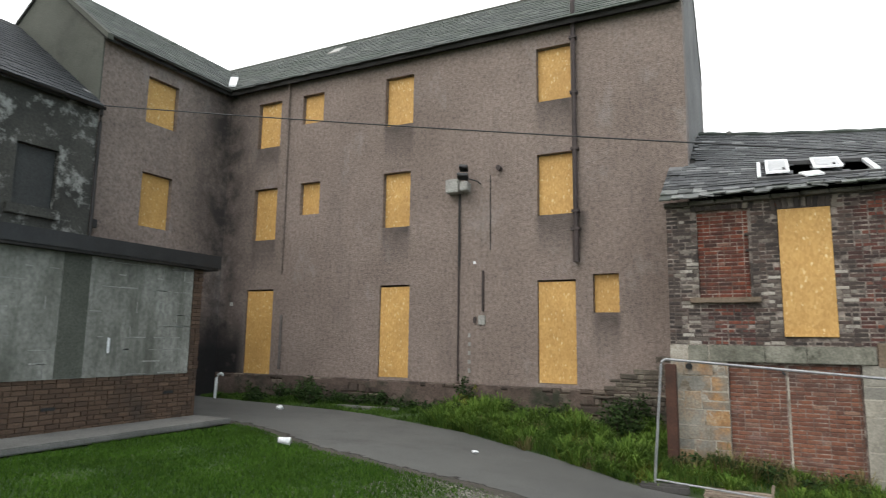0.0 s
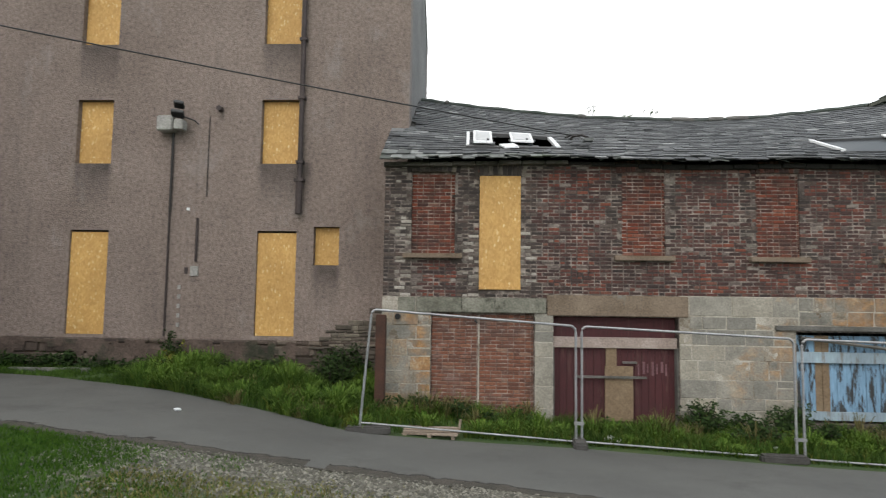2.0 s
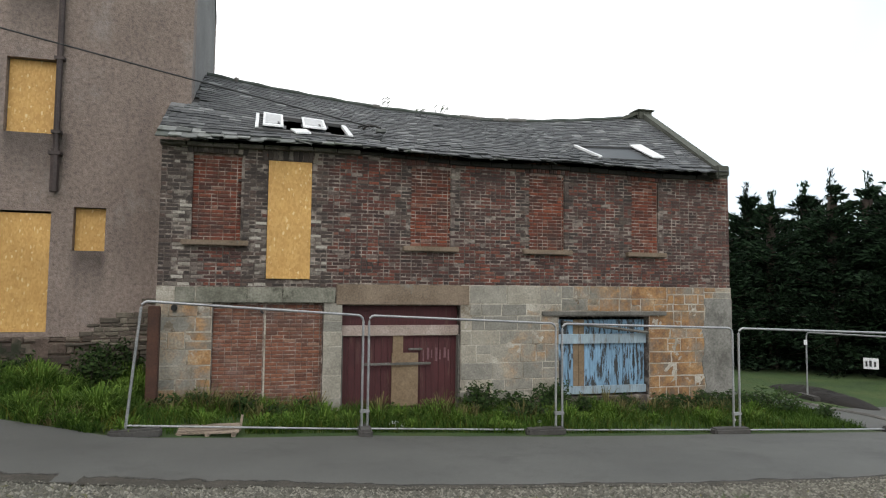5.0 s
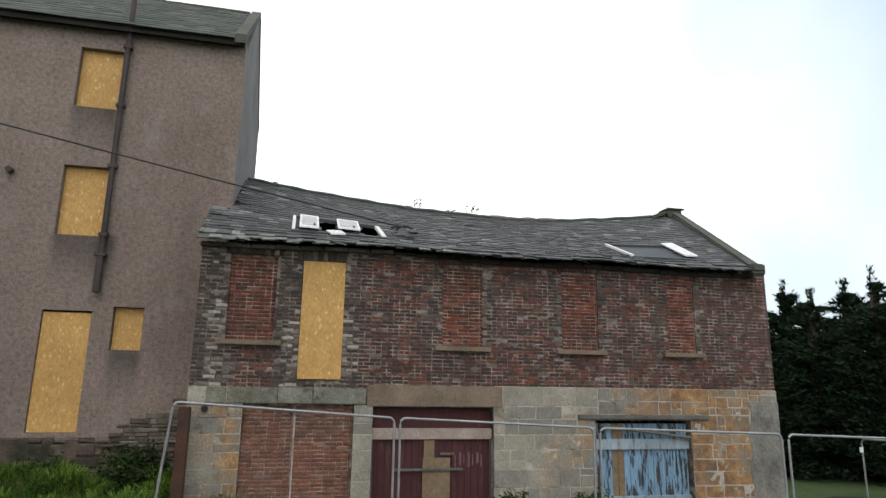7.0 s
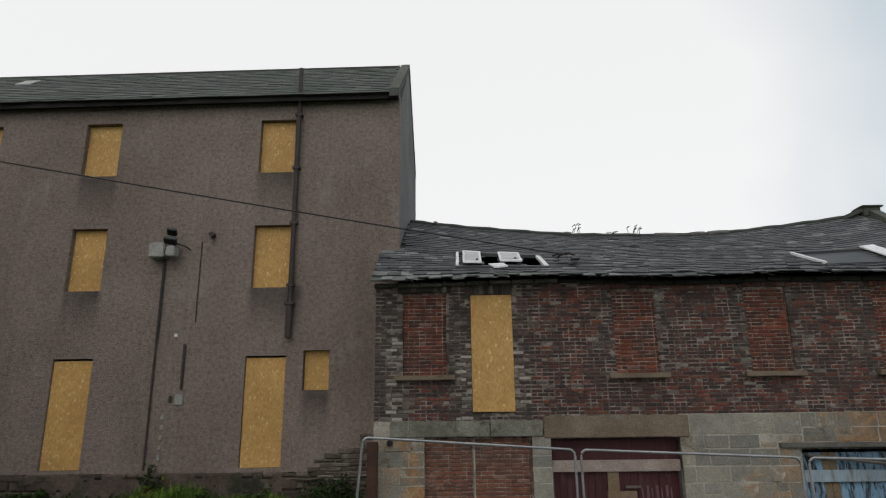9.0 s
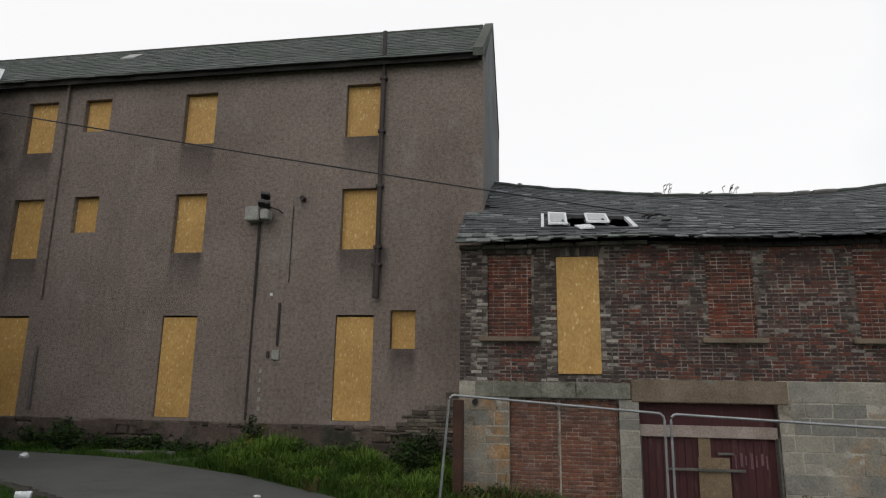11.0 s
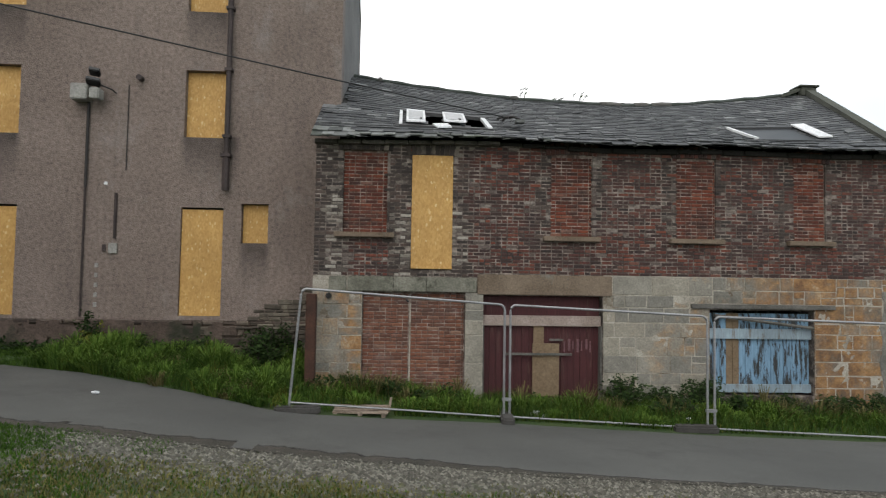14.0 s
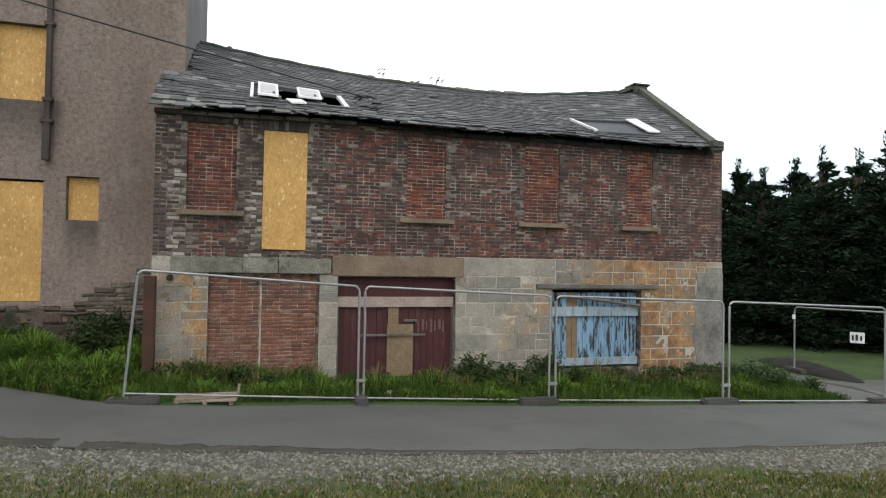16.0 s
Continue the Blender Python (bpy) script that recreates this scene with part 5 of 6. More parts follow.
tagged(made("loose_sash", lambda bm: slab(bm, [on_roof(0.70, 12.86, 0.09), on_roof(0.98, 12.92, 0.09), on_roof(0.90, 13.12, 0.10), on_roof(0.60, 13.05, 0.10)], 0.03), M["white"]), "loose white sash lying on the slates", "panel")
for x, y, s in ((2.15, 13.42, 0.11), (2.30, 13.30, 0.09), (9.47, 13.48, 0.08), (4.0, 14.9, 0.12), (1.5, 12.7, 0.07), (5.6, 12.62, 0.07)):
    tagged(made("slipped_slate", lambda bm: slab(bm, [on_roof(x - s, y - 0.08, 0.06), on_roof(x + s, y - 0.05, 0.07), on_roof(x + s, y + 0.09, 0.09), on_roof(x - s * 0.8, y + 0.07, 0.06)], 0.014), M["slate"]), "slipped grey slate lying loose on the roof", "slate", "loose slates")

# ---- rubble footing of the tenement ----
footing = tagged(block("wall_footing", (-14.1, -1.62, 14.0, 14.45, -0.3, 1.497), M["dark_mortar"]), "dark rubble footing under the harling", "wall", kind="structure")
rr = random.Random(21)
z = 0.15
while z < 1.42:
    h = rr.uniform(0.10, 0.24)
    x = -14.0
    while x < -1.66:
        w = rr.uniform(0.14, 0.55)
        bm = bmesh.new()
        worn_box(bm, x, min(-1.64, x + w - 0.02), 13.975 - rr.uniform(0, 0.03), 14.02, z, min(1.49, z + h - 0.018), 0.025)
        for v in bm.verts:
            v.co.x += rr.uniform(-0.018, 0.018)
            v.co.z += rr.uniform(-0.014, 0.014)
        part("stone", bm, M["rubble"], footing)
        x += w
    z += h


def footing_coat(bm):
    """Old roughcast clinging to the footing, with pieces fallen out and a lumpy top ledge."""
    nx, zs = 150, [0.20 + 0.085 * k for k in range(16)]
    rows = []
    for i in range(nx + 1):
        x = -14.0 + 11.0 * i / nx
        top = 1.47 + 0.05 * noise.noise((x * 1.3, 0.0, 4.0)) + 0.03 * noise.noise((x * 5.0, 0.0, 4.0))
        rows.append([bm.verts.new((x, 13.938 - 0.030 * noise.noise((x * 2.2, z * 3.0, 1.0)) - 0.016 * noise.noise((x * 8.0, z * 8.0, 1.0)), z * top / 1.475)) for z in zs] + [bm.verts.new((x, 14.0, top + 0.015))])
    for i in range(nx):
        for k in range(len(zs)):
            x, z = -14.0 + 11.0 * (i + 0.5) / nx, 0.2 + 0.085 * (k + 0.5)
            bare = noise.noise((x * 1.15, z * 2.2, 9.0)) + 0.45 * noise.noise((x * 5.0, z * 5.0, 9.0)) + 0.22 * smooth((x + 7.0) / 4.0)
            if bare < 0.30:
                bm.faces.new((rows[i][k], rows[i + 1][k], rows[i + 1][k + 1], rows[i][k + 1]))


made("roughcast", footing_coat, M["footing_coat"], footing, "crumbling dark roughcast with moss")
# stones laid bare where the harling has fallen away beside the warehouse
z = 0.25
while z < 2.2:
    h = rr.uniform(0.055, 0.125)
    reach = 1.15 + 0.25 * noise.noise((z * 3.0, 0.0, 2.0)) if z < 1.5 else 1.25 * max(0.0, 1 - (z - 1.45) / 0.75) ** 0.9
    reach += rr.uniform(-0.30, 0.28)
    x = -1.655
    while x > -1.66 - reach:
        w = rr.uniform(0.09, 0.34)
        bm = bmesh.new()
        worn_box(bm, x - w, x - 0.016, (13.985 if z > 1.45 else 13.925) - rr.uniform(0, 0.022), 14.02, z, z + h - 0.014, 0.014)
        for v in bm.verts:
            v.co.x += rr.uniform(-0.018, 0.018)
            v.co.z += rr.uniform(-0.016, 0.016)
        part("stone", bm, M["field_stone"], footing)
        x -= w
    z += h
tagged(block("rusty_post", (-1.66, -1.48, 12.30, 12.48, 0.1, 2.12), M["rust"], bevel=0.012), "rusty upright steel post beside the wall", "post")

# ---- the temporary fence ----
FENCE = [((-1.54, 11.01, 2.24), (1.83, 11.45, 2.00)), ((1.93, 11.46, 2.00), (5.28, 11.25, 1.86)), ((5.40, 11.24, 1.855), (8.72, 10.85, 1.78)),
         ((8.84, 10.83, 1.775), (12.45, 10.59, 1.665)), ((13.62, 14.0, 1.43), (14.55, 10.7, 1.46))]


fence = tagged(new("temporary_fence"), "galvanised tubular steel site fence on dark feet", "fence")


def fence_panel(a, b, tall, lean=0.0):
    """lean: how far the first post's foot stands outside its head."""
    a, b = Vector(a), Vector(b)
    along = (b - a).normalized()
    low = Vector((0, 0, tall))
    foot = low + Vector((lean, 0, -0.5 * lean))
    bend = [(a - foot)] + [a - Vector((0, 0, 0.10))] + [a + along * 0.10 * (1 - math.cos(t)) - Vector((0, 0, 0.10 * (1 - math.sin(t)))) for t in (0.5, 1.0, 1.4)]
    bend += [b - along * 0.10 * (1 - math.cos(t)) - Vector((0, 0, 0.10 * (1 - math.sin(t)))) for t in (1.4, 1.0, 0.5)] + [b - Vector((0, 0, 0.10))] + [b - low]
    ob = made("panel", lambda bm: tube(bm, bend, 0.021), M["steel"], fence)
    made("bottom_rail", lambda bm: tube(bm, [a - foot + Vector((0, 0, 0.09)), b - low + Vector((0, 0, 0.09))], 0.017), M["steel"], ob)
    return ob


for a, b in FENCE:
    fence_panel(a, b, 1.98, 0.15 if a[0] < -1 else 0.0)
for a, b in ((FENCE[0][1], FENCE[1][0]), (FENCE[1][1], FENCE[2][0]), (FENCE[2][1], FENCE[3][0])):
    x, y = (a[0] + b[0]) / 2, (a[1] + b[1]) / 2
    block("clip", (a[0] - 0.03, b[0] + 0.03, y - 0.035, y + 0.035, a[2] - 1.62, a[2] - 1.57), M["steel"], fence, "steel coupler", bevel=0.006)
for x, y, turn in ((-1.55, 11.0, 8), (1.88, 11.45, 86), (5.05, 11.2, -4), (8.6, 10.8, -6), (12.4, 10.58, 0), (13.62, 14.0, 80)):
    bm = bmesh.new()
    box(bm, -0.36, 0.36, -0.11, 0.11, -0.02, 0.12, pose(x, y, height(x, y) + (0.02 if y < road_far(x) else 0.0), 0, 0, turn))
    bmesh.ops.bevel(bm, geom=bm.edges[:], offset=0.03, segments=2, affect="EDGES")
    part("foot", bm, M["rubber"], fence, "dark moulded foot")
sign = tagged(new("fence_sign"), "small white notice hung on the fence", "sign")
bm = bmesh.new()
facing = pose(13.99, 12.52, 0.80, 0, 0, -52)
box(bm, -0.15, 0.15, -0.006, 0.006, -0.13, 0.13, facing)
part("plate", bm, M["white"], sign)
for k, (dx, w) in enumerate(((-0.09, 0.04), (-0.01, 0.05), (0.08, 0.04))):
    bm = bmesh.new()
    box(bm, dx - w / 2, dx + w / 2, -0.010, -0.0065, -0.07, 0.05 + 0.02 * (k % 2), facing)
    part("print", bm, M["black"], sign)
tagged(block("fence_tag", (13.50, 13.60, 13.95, 13.96, 1.12, 1.24), M["white"]), "small white tag on a fence post", "tag")

pallet = tagged(new("broken_pallet"), "broken pale wooden pallet lying in the grass", "pallet")
for k in range(4):
    made("slat", lambda bm: box(bm, -0.46, 0.44, -0.05, 0.05, 0.0, 0.022, pose(-0.55, 11.12 + 0.13 * k, height(-0.55, 11.12 + 0.13 * k) + 0.046, 2, 0, -5 + 3 * (k % 2))), M["pallet_wood"], pallet)
for dx in (-0.4, 0.0, 0.38):
    made("bearer", lambda bm: box(bm, -0.03, 0.03, -0.22, 0.30, -0.02, 0.045, pose(-0.55 + dx, 11.29, height(-0.55, 11.29), 2, 0, -5)), M["pallet_wood"], pallet)
made("stub", lambda bm: box(bm, -0.02, 0.02, -0.02, 0.02, 0.0, 0.25, pose(-0.11, 11.50, height(-0.11, 11.50) - 0.01, 0, 8, 0)), M["pallet_wood"], pallet)

kerb_y = 13.32
for x in (-9.35, -8.78, -8.21):
    tagged(block("kerb_stone", (x, x + 0.555, kerb_y, kerb_y + 0.15, height(x, kerb_y) - 0.05, height(x, kerb_y) + 0.09), M["concrete"], bevel=0.015), "low worn kerb stone half sunk in grass", "kerb", "kerb stones")

def edge_dirt(x):
    """The near side of the road, buried under black soil of uneven width."""
    y = road_near(x) + 0.10 * noise.noise((x * 0.9, 0, 0)) + 0.05 * noise.noise((x * 3.1, 5, 0))
    w = (0.10 + 0.24 * (1 - smooth((x + 1.0) / 4.0))) * (1 + 0.7 * noise.noise((x * 0.8, 2.0, 0)) + 0.5 * noise.noise((x * 3.7, 2.0, 0)) + 0.35 * noise.noise((x * 9.0, 2.0, 0)))
    return [y - 0.02, y + w]


def edge_soil(bm):
    cover = bm.loops.layers.float_color.new("cover")
    rows = []
    for x in np.linspace(-11, 14, 420):
        y, end = edge_dirt(float(x))
        rows.append([bm.verts.new((x, v, height(x, v) + 0.0165)) for v in (y - 0.14, y + 0.02, y + 0.5 * (end - y), end + 0.12)])
    share = (0.0, 1.0, 0.8, 0.0)
    for a, b in zip(rows, rows[1:]):
        for k in range(3):
            f = bm.faces.new((a[k], b[k], b[k + 1], a[k + 1]))
            for loop, n in zip(f.loops, (k, k, k + 1, k + 1)):
                loop[cover] = (share[n],) * 3 + (1.0,)


tagged(made("edge_soil", edge_soil, M["edge_soil"]), "strip of dark mossy soil along the road's edge", "soil", kind="stuff")

# ---- litter ----
for x, y, s, turn, what in ((-7.0, 8.75, 0.11, 30, "crumpled white paper cup"), (-10.2, 12.3, 0.10, 70, "crumpled white paper"), (-4.5, 10.6, 0.05, 10, "scrap of white paper"), (-4.2, 12.4, 0.05, 50, "scrap of white paper"), (2.45, 11.75, 0.10, 20, "crumpled pale plastic wrapper"), (2.6, 11.7, 0.08, 60, "crumpled pale plastic wrapper"), (9.3, 11.5, 0.06, 0, "scrap of white paper"), (5.2, 11.8, 0.05, 0, "scrap of white paper")):
    bm = bmesh.new()
    if "cup" in what:
        bmesh.ops.create_cone(bm, cap_ends=True, segments=16, radius1=0.045, radius2=0.065, depth=0.19, matrix=Euler((0, radians(90), 0)).to_matrix().to_4x4())
        bm.transform(pose(x, y, height(x, y) + 0.085, 0, 8, turn))
        tagged(part("paper_cup", bm, M["white"]), "white paper cup lying on the ground", "litter", "litter")
        continue
    bmesh.ops.create_icosphere(bm, subdivisions=2, radius=s)
    for v in bm.verts:
        v.co *= 1 + 0.8 * noise.noise(v.co * 2.2 / s + Vector((x, y, 0)))
        v.co.z *= 0.5
        v.co.y *= 0.55
    bm.transform(pose(x, y, height(x, y) + s * 0.36 + 0.02, 0, 0, turn))
    tagged(part("litter", bm, M["white"]), what + " lying on the ground", "litter", "litter")


# ---- plants ----
def blades(name, spots, rng, material, lo, hi, width, lean, label, category="grass"):
    verts, faces = [], []
    for x, y, k in spots:
        z, h = height(x, y), rng.uniform(lo, hi) * k
        a, l = rng.uniform(0, math.tau), rng.uniform(0.1, 1.0) * lean * h
        t = rng.uniform(0, math.tau)
        cx, cy, w = math.cos(t), math.sin(t), width * rng.uniform(0.6, 1.3)
        dx, dy = math.cos(a) * l, math.sin(a) * l
        i = len(verts)
        verts += [(x - cx * w, y - cy * w, z - 0.01), (x + cx * w, y + cy * w, z - 0.01), (x + dx * 0.35 + cx * w * 0.8, y + dy * 0.35 + cy * w * 0.8, z + h * 0.6), (x + dx * 0.35 - cx * w * 0.8, y + dy * 0.35 - cy * w * 0.8, z + h * 0.6), (x + dx, y + dy, z + h)]
        faces += [(i, i + 1, i + 2, i + 3), (i + 3, i + 2, i + 4)]
    me = bpy.data.meshes.new(name)
    me.from_pydata(verts, [], faces)
    me.materials.append(material)
    return tagged(new(name, me), label, category, kind="stuff")


rg = random.Random(17)


def scatter(count, x0, x1, y_of, dense):
    out = []
    while len(out) < count:
        x = rg.uniform(x0, x1)
        a, b = y_of(x)
        y = rg.uniform(a, b)
        if -1.05 < x < -0.02 and 11.0 < y < 11.62:
            continue
        d = dense(x, y)
        if rg.random() < d:
            out.append((x, y, 0.5 + 0.5 * d + 0.35 * noise.noise((x * 1.7, y * 1.7, 1))))
    return out


def clumpy(x, y, s=1.4):
    return min(1.0, max(0.08, 0.55 + 0.9 * noise.noise((x * s, y * s, 0.0))))


blades("tall_grass", scatter(15000, -6.6, -1.6, lambda x: (road_far(x) + 0.05, 13.9), clumpy), rg, M["blade"], 0.12, 0.42, 0.006, 0.9, "long rank green grass on the bank")
blades("short_grass", scatter(13000, -13.9, -6.0, lambda x: (road_far(x) + 0.02, 13.95), clumpy), rg, M["blade"], 0.04, 0.13, 0.006, 0.8, "ragged grass along the foot of the wall")
blades("tall_grass", scatter(20000, -1.6, 10.4, lambda x: (road_far(x) + 0.25, 12.68), clumpy), rg, M["blade"], 0.08, 0.32, 0.006, 0.9, "long rank green grass inside the fence")
blades("tall_grass", scatter(6000, 10.3, 11.9, lambda x: (road_far(x) + 0.4, 14.0), clumpy), rg, M["blade"], 0.08, 0.26, 0.007, 0.9, "long rank green grass past the gable")
blades("lawn", scatter(70000, -9.15, -2.4, lambda x: (3.8, road_near(x) + 0.04), lambda x, y: min(1.0, max(0.05, 0.9 - 0.9 * smooth((x + 4.6) / 2.2) + 0.5 * noise.noise((x, y, 4))))), rg, M["lawn_blade"], 0.03, 0.075, 0.005, 0.9, "short green mown grass")


def verge_cover(x, y):
    return min(1.0, max(0.01, 0.95 - 1.3 * (y - road_near(x) + 1.45) + 0.6 * noise.noise((x * 0.9, y * 0.9, 4)) + 0.4 * noise.noise((x * 4.0, y * 4.0, 4))))


blades("verge_grass", scatter(34000, -3.5, 9.0, lambda x: (4.3, road_near(x) - 0.3), verge_cover), rg, M["olive_blade"], 0.025, 0.06, 0.006, 1.2, "thin yellowing grass over the gravel")
blades("verge_grass", scatter(11000, -3.5, 9.0, lambda x: (4.3, road_near(x) - 0.3), verge_cover), rg, M["lawn_blade"], 0.02, 0.05, 0.006, 1.2, "thin green grass over the gravel")
blades("tall_grass", scatter(3500, -6.6, -1.6, lambda x: (road_far(x) + 0.1, 13.6), lambda x, y: min(1.0, max(0.01, 1.6 * noise.noise((x * 1.1, y * 1.1, 9.0))))), rg, M["yellow_weed"], 0.14, 0.38, 0.007, 0.9, "yellow-green grass clumps on the bank")


def tussocks(name, spots, material, label, count, tall):
    """Clumps of long arching blades that fan out from one root."""
    verts, faces = [], []
    for x, y, k in spots:
        spread, size = rg.uniform(0.07, 0.20), tall * k * rg.uniform(0.7, 1.15)
        for b in range(count):
            a, r = rg.uniform(0, math.tau), rg.uniform(0, 1) ** 0.7
            bx, by = x + math.cos(a) * spread * r, y + math.sin(a) * spread * r
            z, h, out = height(bx, by) - 0.01, size * rg.uniform(0.5, 1.0) * (1 - 0.3 * r), size * (0.15 + 0.75 * r) * rg.uniform(0.5, 1.1)
            dx, dy, w = math.cos(a), math.sin(a), rg.uniform(0.006, 0.012)
            i = len(verts)
            for t, up, ww in ((0.0, 0.0, 1.0), (0.3, 0.62, 0.9), (0.68, 0.95, 0.6), (1.0, 0.86, 0.0)):
                px, py, pz = bx + dx * out * t, by + dy * out * t, z + h * up
                verts += [(px - dy * w * ww, py + dx * w * ww, pz), (px + dy * w * ww, py - dx * w * ww, pz)]
            faces += [(i, i + 1, i + 3, i + 2), (i + 2, i + 3, i + 5, i + 4), (i + 4, i + 5, i + 7)]
    me = bpy.data.meshes.new(name)
    me.from_pydata(verts, [], faces)
    me.materials.append(material)
    return tagged(new(name, me), label, "grass", kind="stuff")


tussocks("grass_tussock", scatter(75, -6.3, -1.7, lambda x: (road_far(x) + 0.15, 13.7), clumpy), M["fresh_blade"], "arching fresh green grass tussocks on the bank", 130, 0.60)
tussocks("grass_tussock", scatter(26, -6.0, -1.7, lambda x: (road_far(x) + 0.10, 13.0), clumpy), M["blade"], "arching dark green grass tussocks on the bank", 150, 0.40)
tussocks("grass_tussock", scatter(12, -5.2, -1.8, lambda x: (road_far(x) + 0.10, 12.6), clumpy), M["straw_blade"], "straw-coloured grass tussocks on the bank", 90, 0.42)
tussocks("grass_tussock", scatter(60, -1.5, 10.3, lambda x: (road_far(x) + 0.35, 12.5), clumpy), M["fresh_blade"], "arching green grass tussocks inside the fence", 100, 0.42)
tussocks("grass_tussock", scatter(34, -1.5, 10.3, lambda x: (12.0, 12.6), clumpy), M["straw_blade"], "tall dry stalks against the warehouse wall", 40, 0.62)
tussocks("grass_tussock", scatter(40, -13.6, -6.2, lambda x: (13.35, 13.9), clumpy), M["blade"], "ragged grass tussocks under the footing", 70, 0.24)


def pebbles(spots, rng):
    verts, faces = [], []
    for x, y, k in spots:
        s, z = rng.uniform(0.012, 0.042), height(x, y)
        i = len(verts)
        t = rng.uniform(0, 3)
        for a, b, c in ((1, 0, 0), (0, 1, 0), (-1, 0, 0), (0, -1, 0), (0, 0, 0.7)):
            px, py = a * s * rng.uniform(0.7, 1.3), b * s * rng.uniform(0.6, 1.1)
            verts.append((x + px * math.cos(t) - py * math.sin(t), y + px * math.sin(t) + py * math.cos(t), z + c * s))
        faces += [(i, i + 1, i + 4), (i + 1, i + 2, i + 4), (i + 2, i + 3, i + 4), (i + 3, i, i + 4)]
    me = bpy.data.meshes.new("gravel")
    me.from_pydata(verts, [], faces)
    me.materials.append(M["pebble"])
    return tagged(new("gravel", me), "loose pale gravel along the road edge", "gravel", kind="stuff")


pebbles(scatter(22000, -4.6, 9.5, lambda x: (4.6, road_near(x) + 0.02), lambda x, y: min(1.0, max(0.06, 0.10 + 0.70 * (y - road_near(x) + 1.25) + 0.6 * noise.noise((x * 0.9, y * 0.9, 7))))), rg)


def shrub(x, y, r, tall, count, material, label, leaf=0.035):
    """A ragged weed: thin stems with leaves set along them."""
    ob = tagged(new("weed"), label, "plant", "weeds")
    z0 = height(x, y)
    stems, leaves = bmesh.new(), bmesh.new()
    number = max(5, count // 45)
    for s in range(number):
        a, out = rg.uniform(0, math.tau), r * rg.uniform(0.15, 1.0)
        h = tall * rg.uniform(0.45, 1.0) * (1 - 0.35 * out / r)
        base = Vector((x + rg.uniform(-0.3, 0.3) * r, y + rg.uniform(-0.3, 0.3) * r, z0 - 0.02))
        tip = Vector((x + math.cos(a) * out, y + math.sin(a) * out * 0.7, z0 + h))
        mid = base.lerp(tip, 0.5) + Vector((0, 0, 0.12 * h))
        tube(stems, [base, mid, tip], 0.006, 3)
        for k in range(count // number):
            t = rg.uniform(0.15, 1.0)
            p = base.lerp(mid, t * 2) if t < 0.5 else mid.lerp(tip, t * 2 - 1)
            p = p + Vector((rg.gauss(0, 0.06), rg.gauss(0, 0.06), rg.gauss(0, 0.03))) * (0.5 + r)
            d = Vector((rg.gauss(0, 1), rg.gauss(0, 1), rg.gauss(0, 0.6))).normalized()
            e = d.orthogonal().normalized()
            s1 = leaf * rg.uniform(0.6, 1.5)
            leaves.faces.new([leaves.verts.new(q) for q in (p - d * s1, p + e * s1 * 0.5, p + d * s1, p - e * s1 * 0.5)])
    tagged(part("stem", stems, M["bark"], ob), kind="stuff")
    tagged(part("foliage", leaves, material, ob), kind="stuff")
    return ob


shrub(-10.4, 13.6, 0.42, 0.72, 600, M["weed"], "dark leafy weed growing against the wall")
shrub(-11.9, 13.3, 0.4, 0.35, 350, M["weed"], "low leafy weed by the doorway")
shrub(-5.95, 13.55, 0.30, 0.80, 350, M["yellow_weed"], "yellow-green flowering weed against the wall")
shrub(-5.9, 13.4, 0.45, 0.45, 350, M["weed"], "low dark weed under the wall")
shrub(-6.9, 13.5, 0.45, 0.4, 300, M["weed"], "low dark weed under the wall")
shrub(-2.6, 13.4, 0.6, 0.90, 900, M["weed"], "dark bushy weed beside the footing")
shrub(-4.9, 13.5, 0.5, 0.4, 500, M["weed"], "dark bushy weed beside the footing")
shrub(-8.9, 13.7, 0.5, 0.35, 500, M["weed"], "low dark weed under the wall")
shrub(-7.8, 13.7, 0.5, 0.3, 400, M["weed"], "low dark weed under the wall")
shrub(-9.6, 13.7, 0.5, 0.4, 500, M["weed"], "low dark weed under the wall")
shrub(-4.2, 13.3, 0.6, 0.45, 800, M["weed"], "dark bushy weed beside the footing")
for x, y, r, h, c in ((-10.7, 13.75, 0.5, 0.85, 700), (-11.3, 13.7, 0.5, 0.55, 500), (-12.4, 13.75, 0.4, 0.5, 350), (-6.15, 13.72, 0.35, 1.0, 420), (-5.3, 13.7, 0.4, 0.5, 350), (-2.3, 13.75, 0.45, 1.05, 900), (-2.75, 13.78, 0.45, 0.9, 800), (-3.9, 13.8, 0.4, 0.5, 380), (-8.4, 13.8, 0.5, 0.45, 420)):
    shrub(x, y, r, h, c, M["weed"], "dark leafy weed climbing the footing")
for x, r, h, c in ((4.3, 0.5, 0.75, 1000), (4.85, 0.4, 0.5, 600), (5.75, 0.55, 0.85, 1300), (5.2, 0.4, 0.55, 500), (6.6, 0.45, 0.45, 500), (7.4, 0.4, 0.45, 400), (8.5, 0.5, 0.5, 600), (9.2, 0.5, 0.6, 800), (9.8, 0.45, 0.58, 700), (10.3, 0.5, 0.5, 500), (2.6, 0.35, 0.3, 200), (-0.5, 0.4, 0.4, 300), (0.9, 0.4, 0.35, 250), (-1.1, 0.35, 0.45, 300)):
    shrub(x, 12.45, r, h, c, M["weed"], "straggling green weed against the warehouse wall")
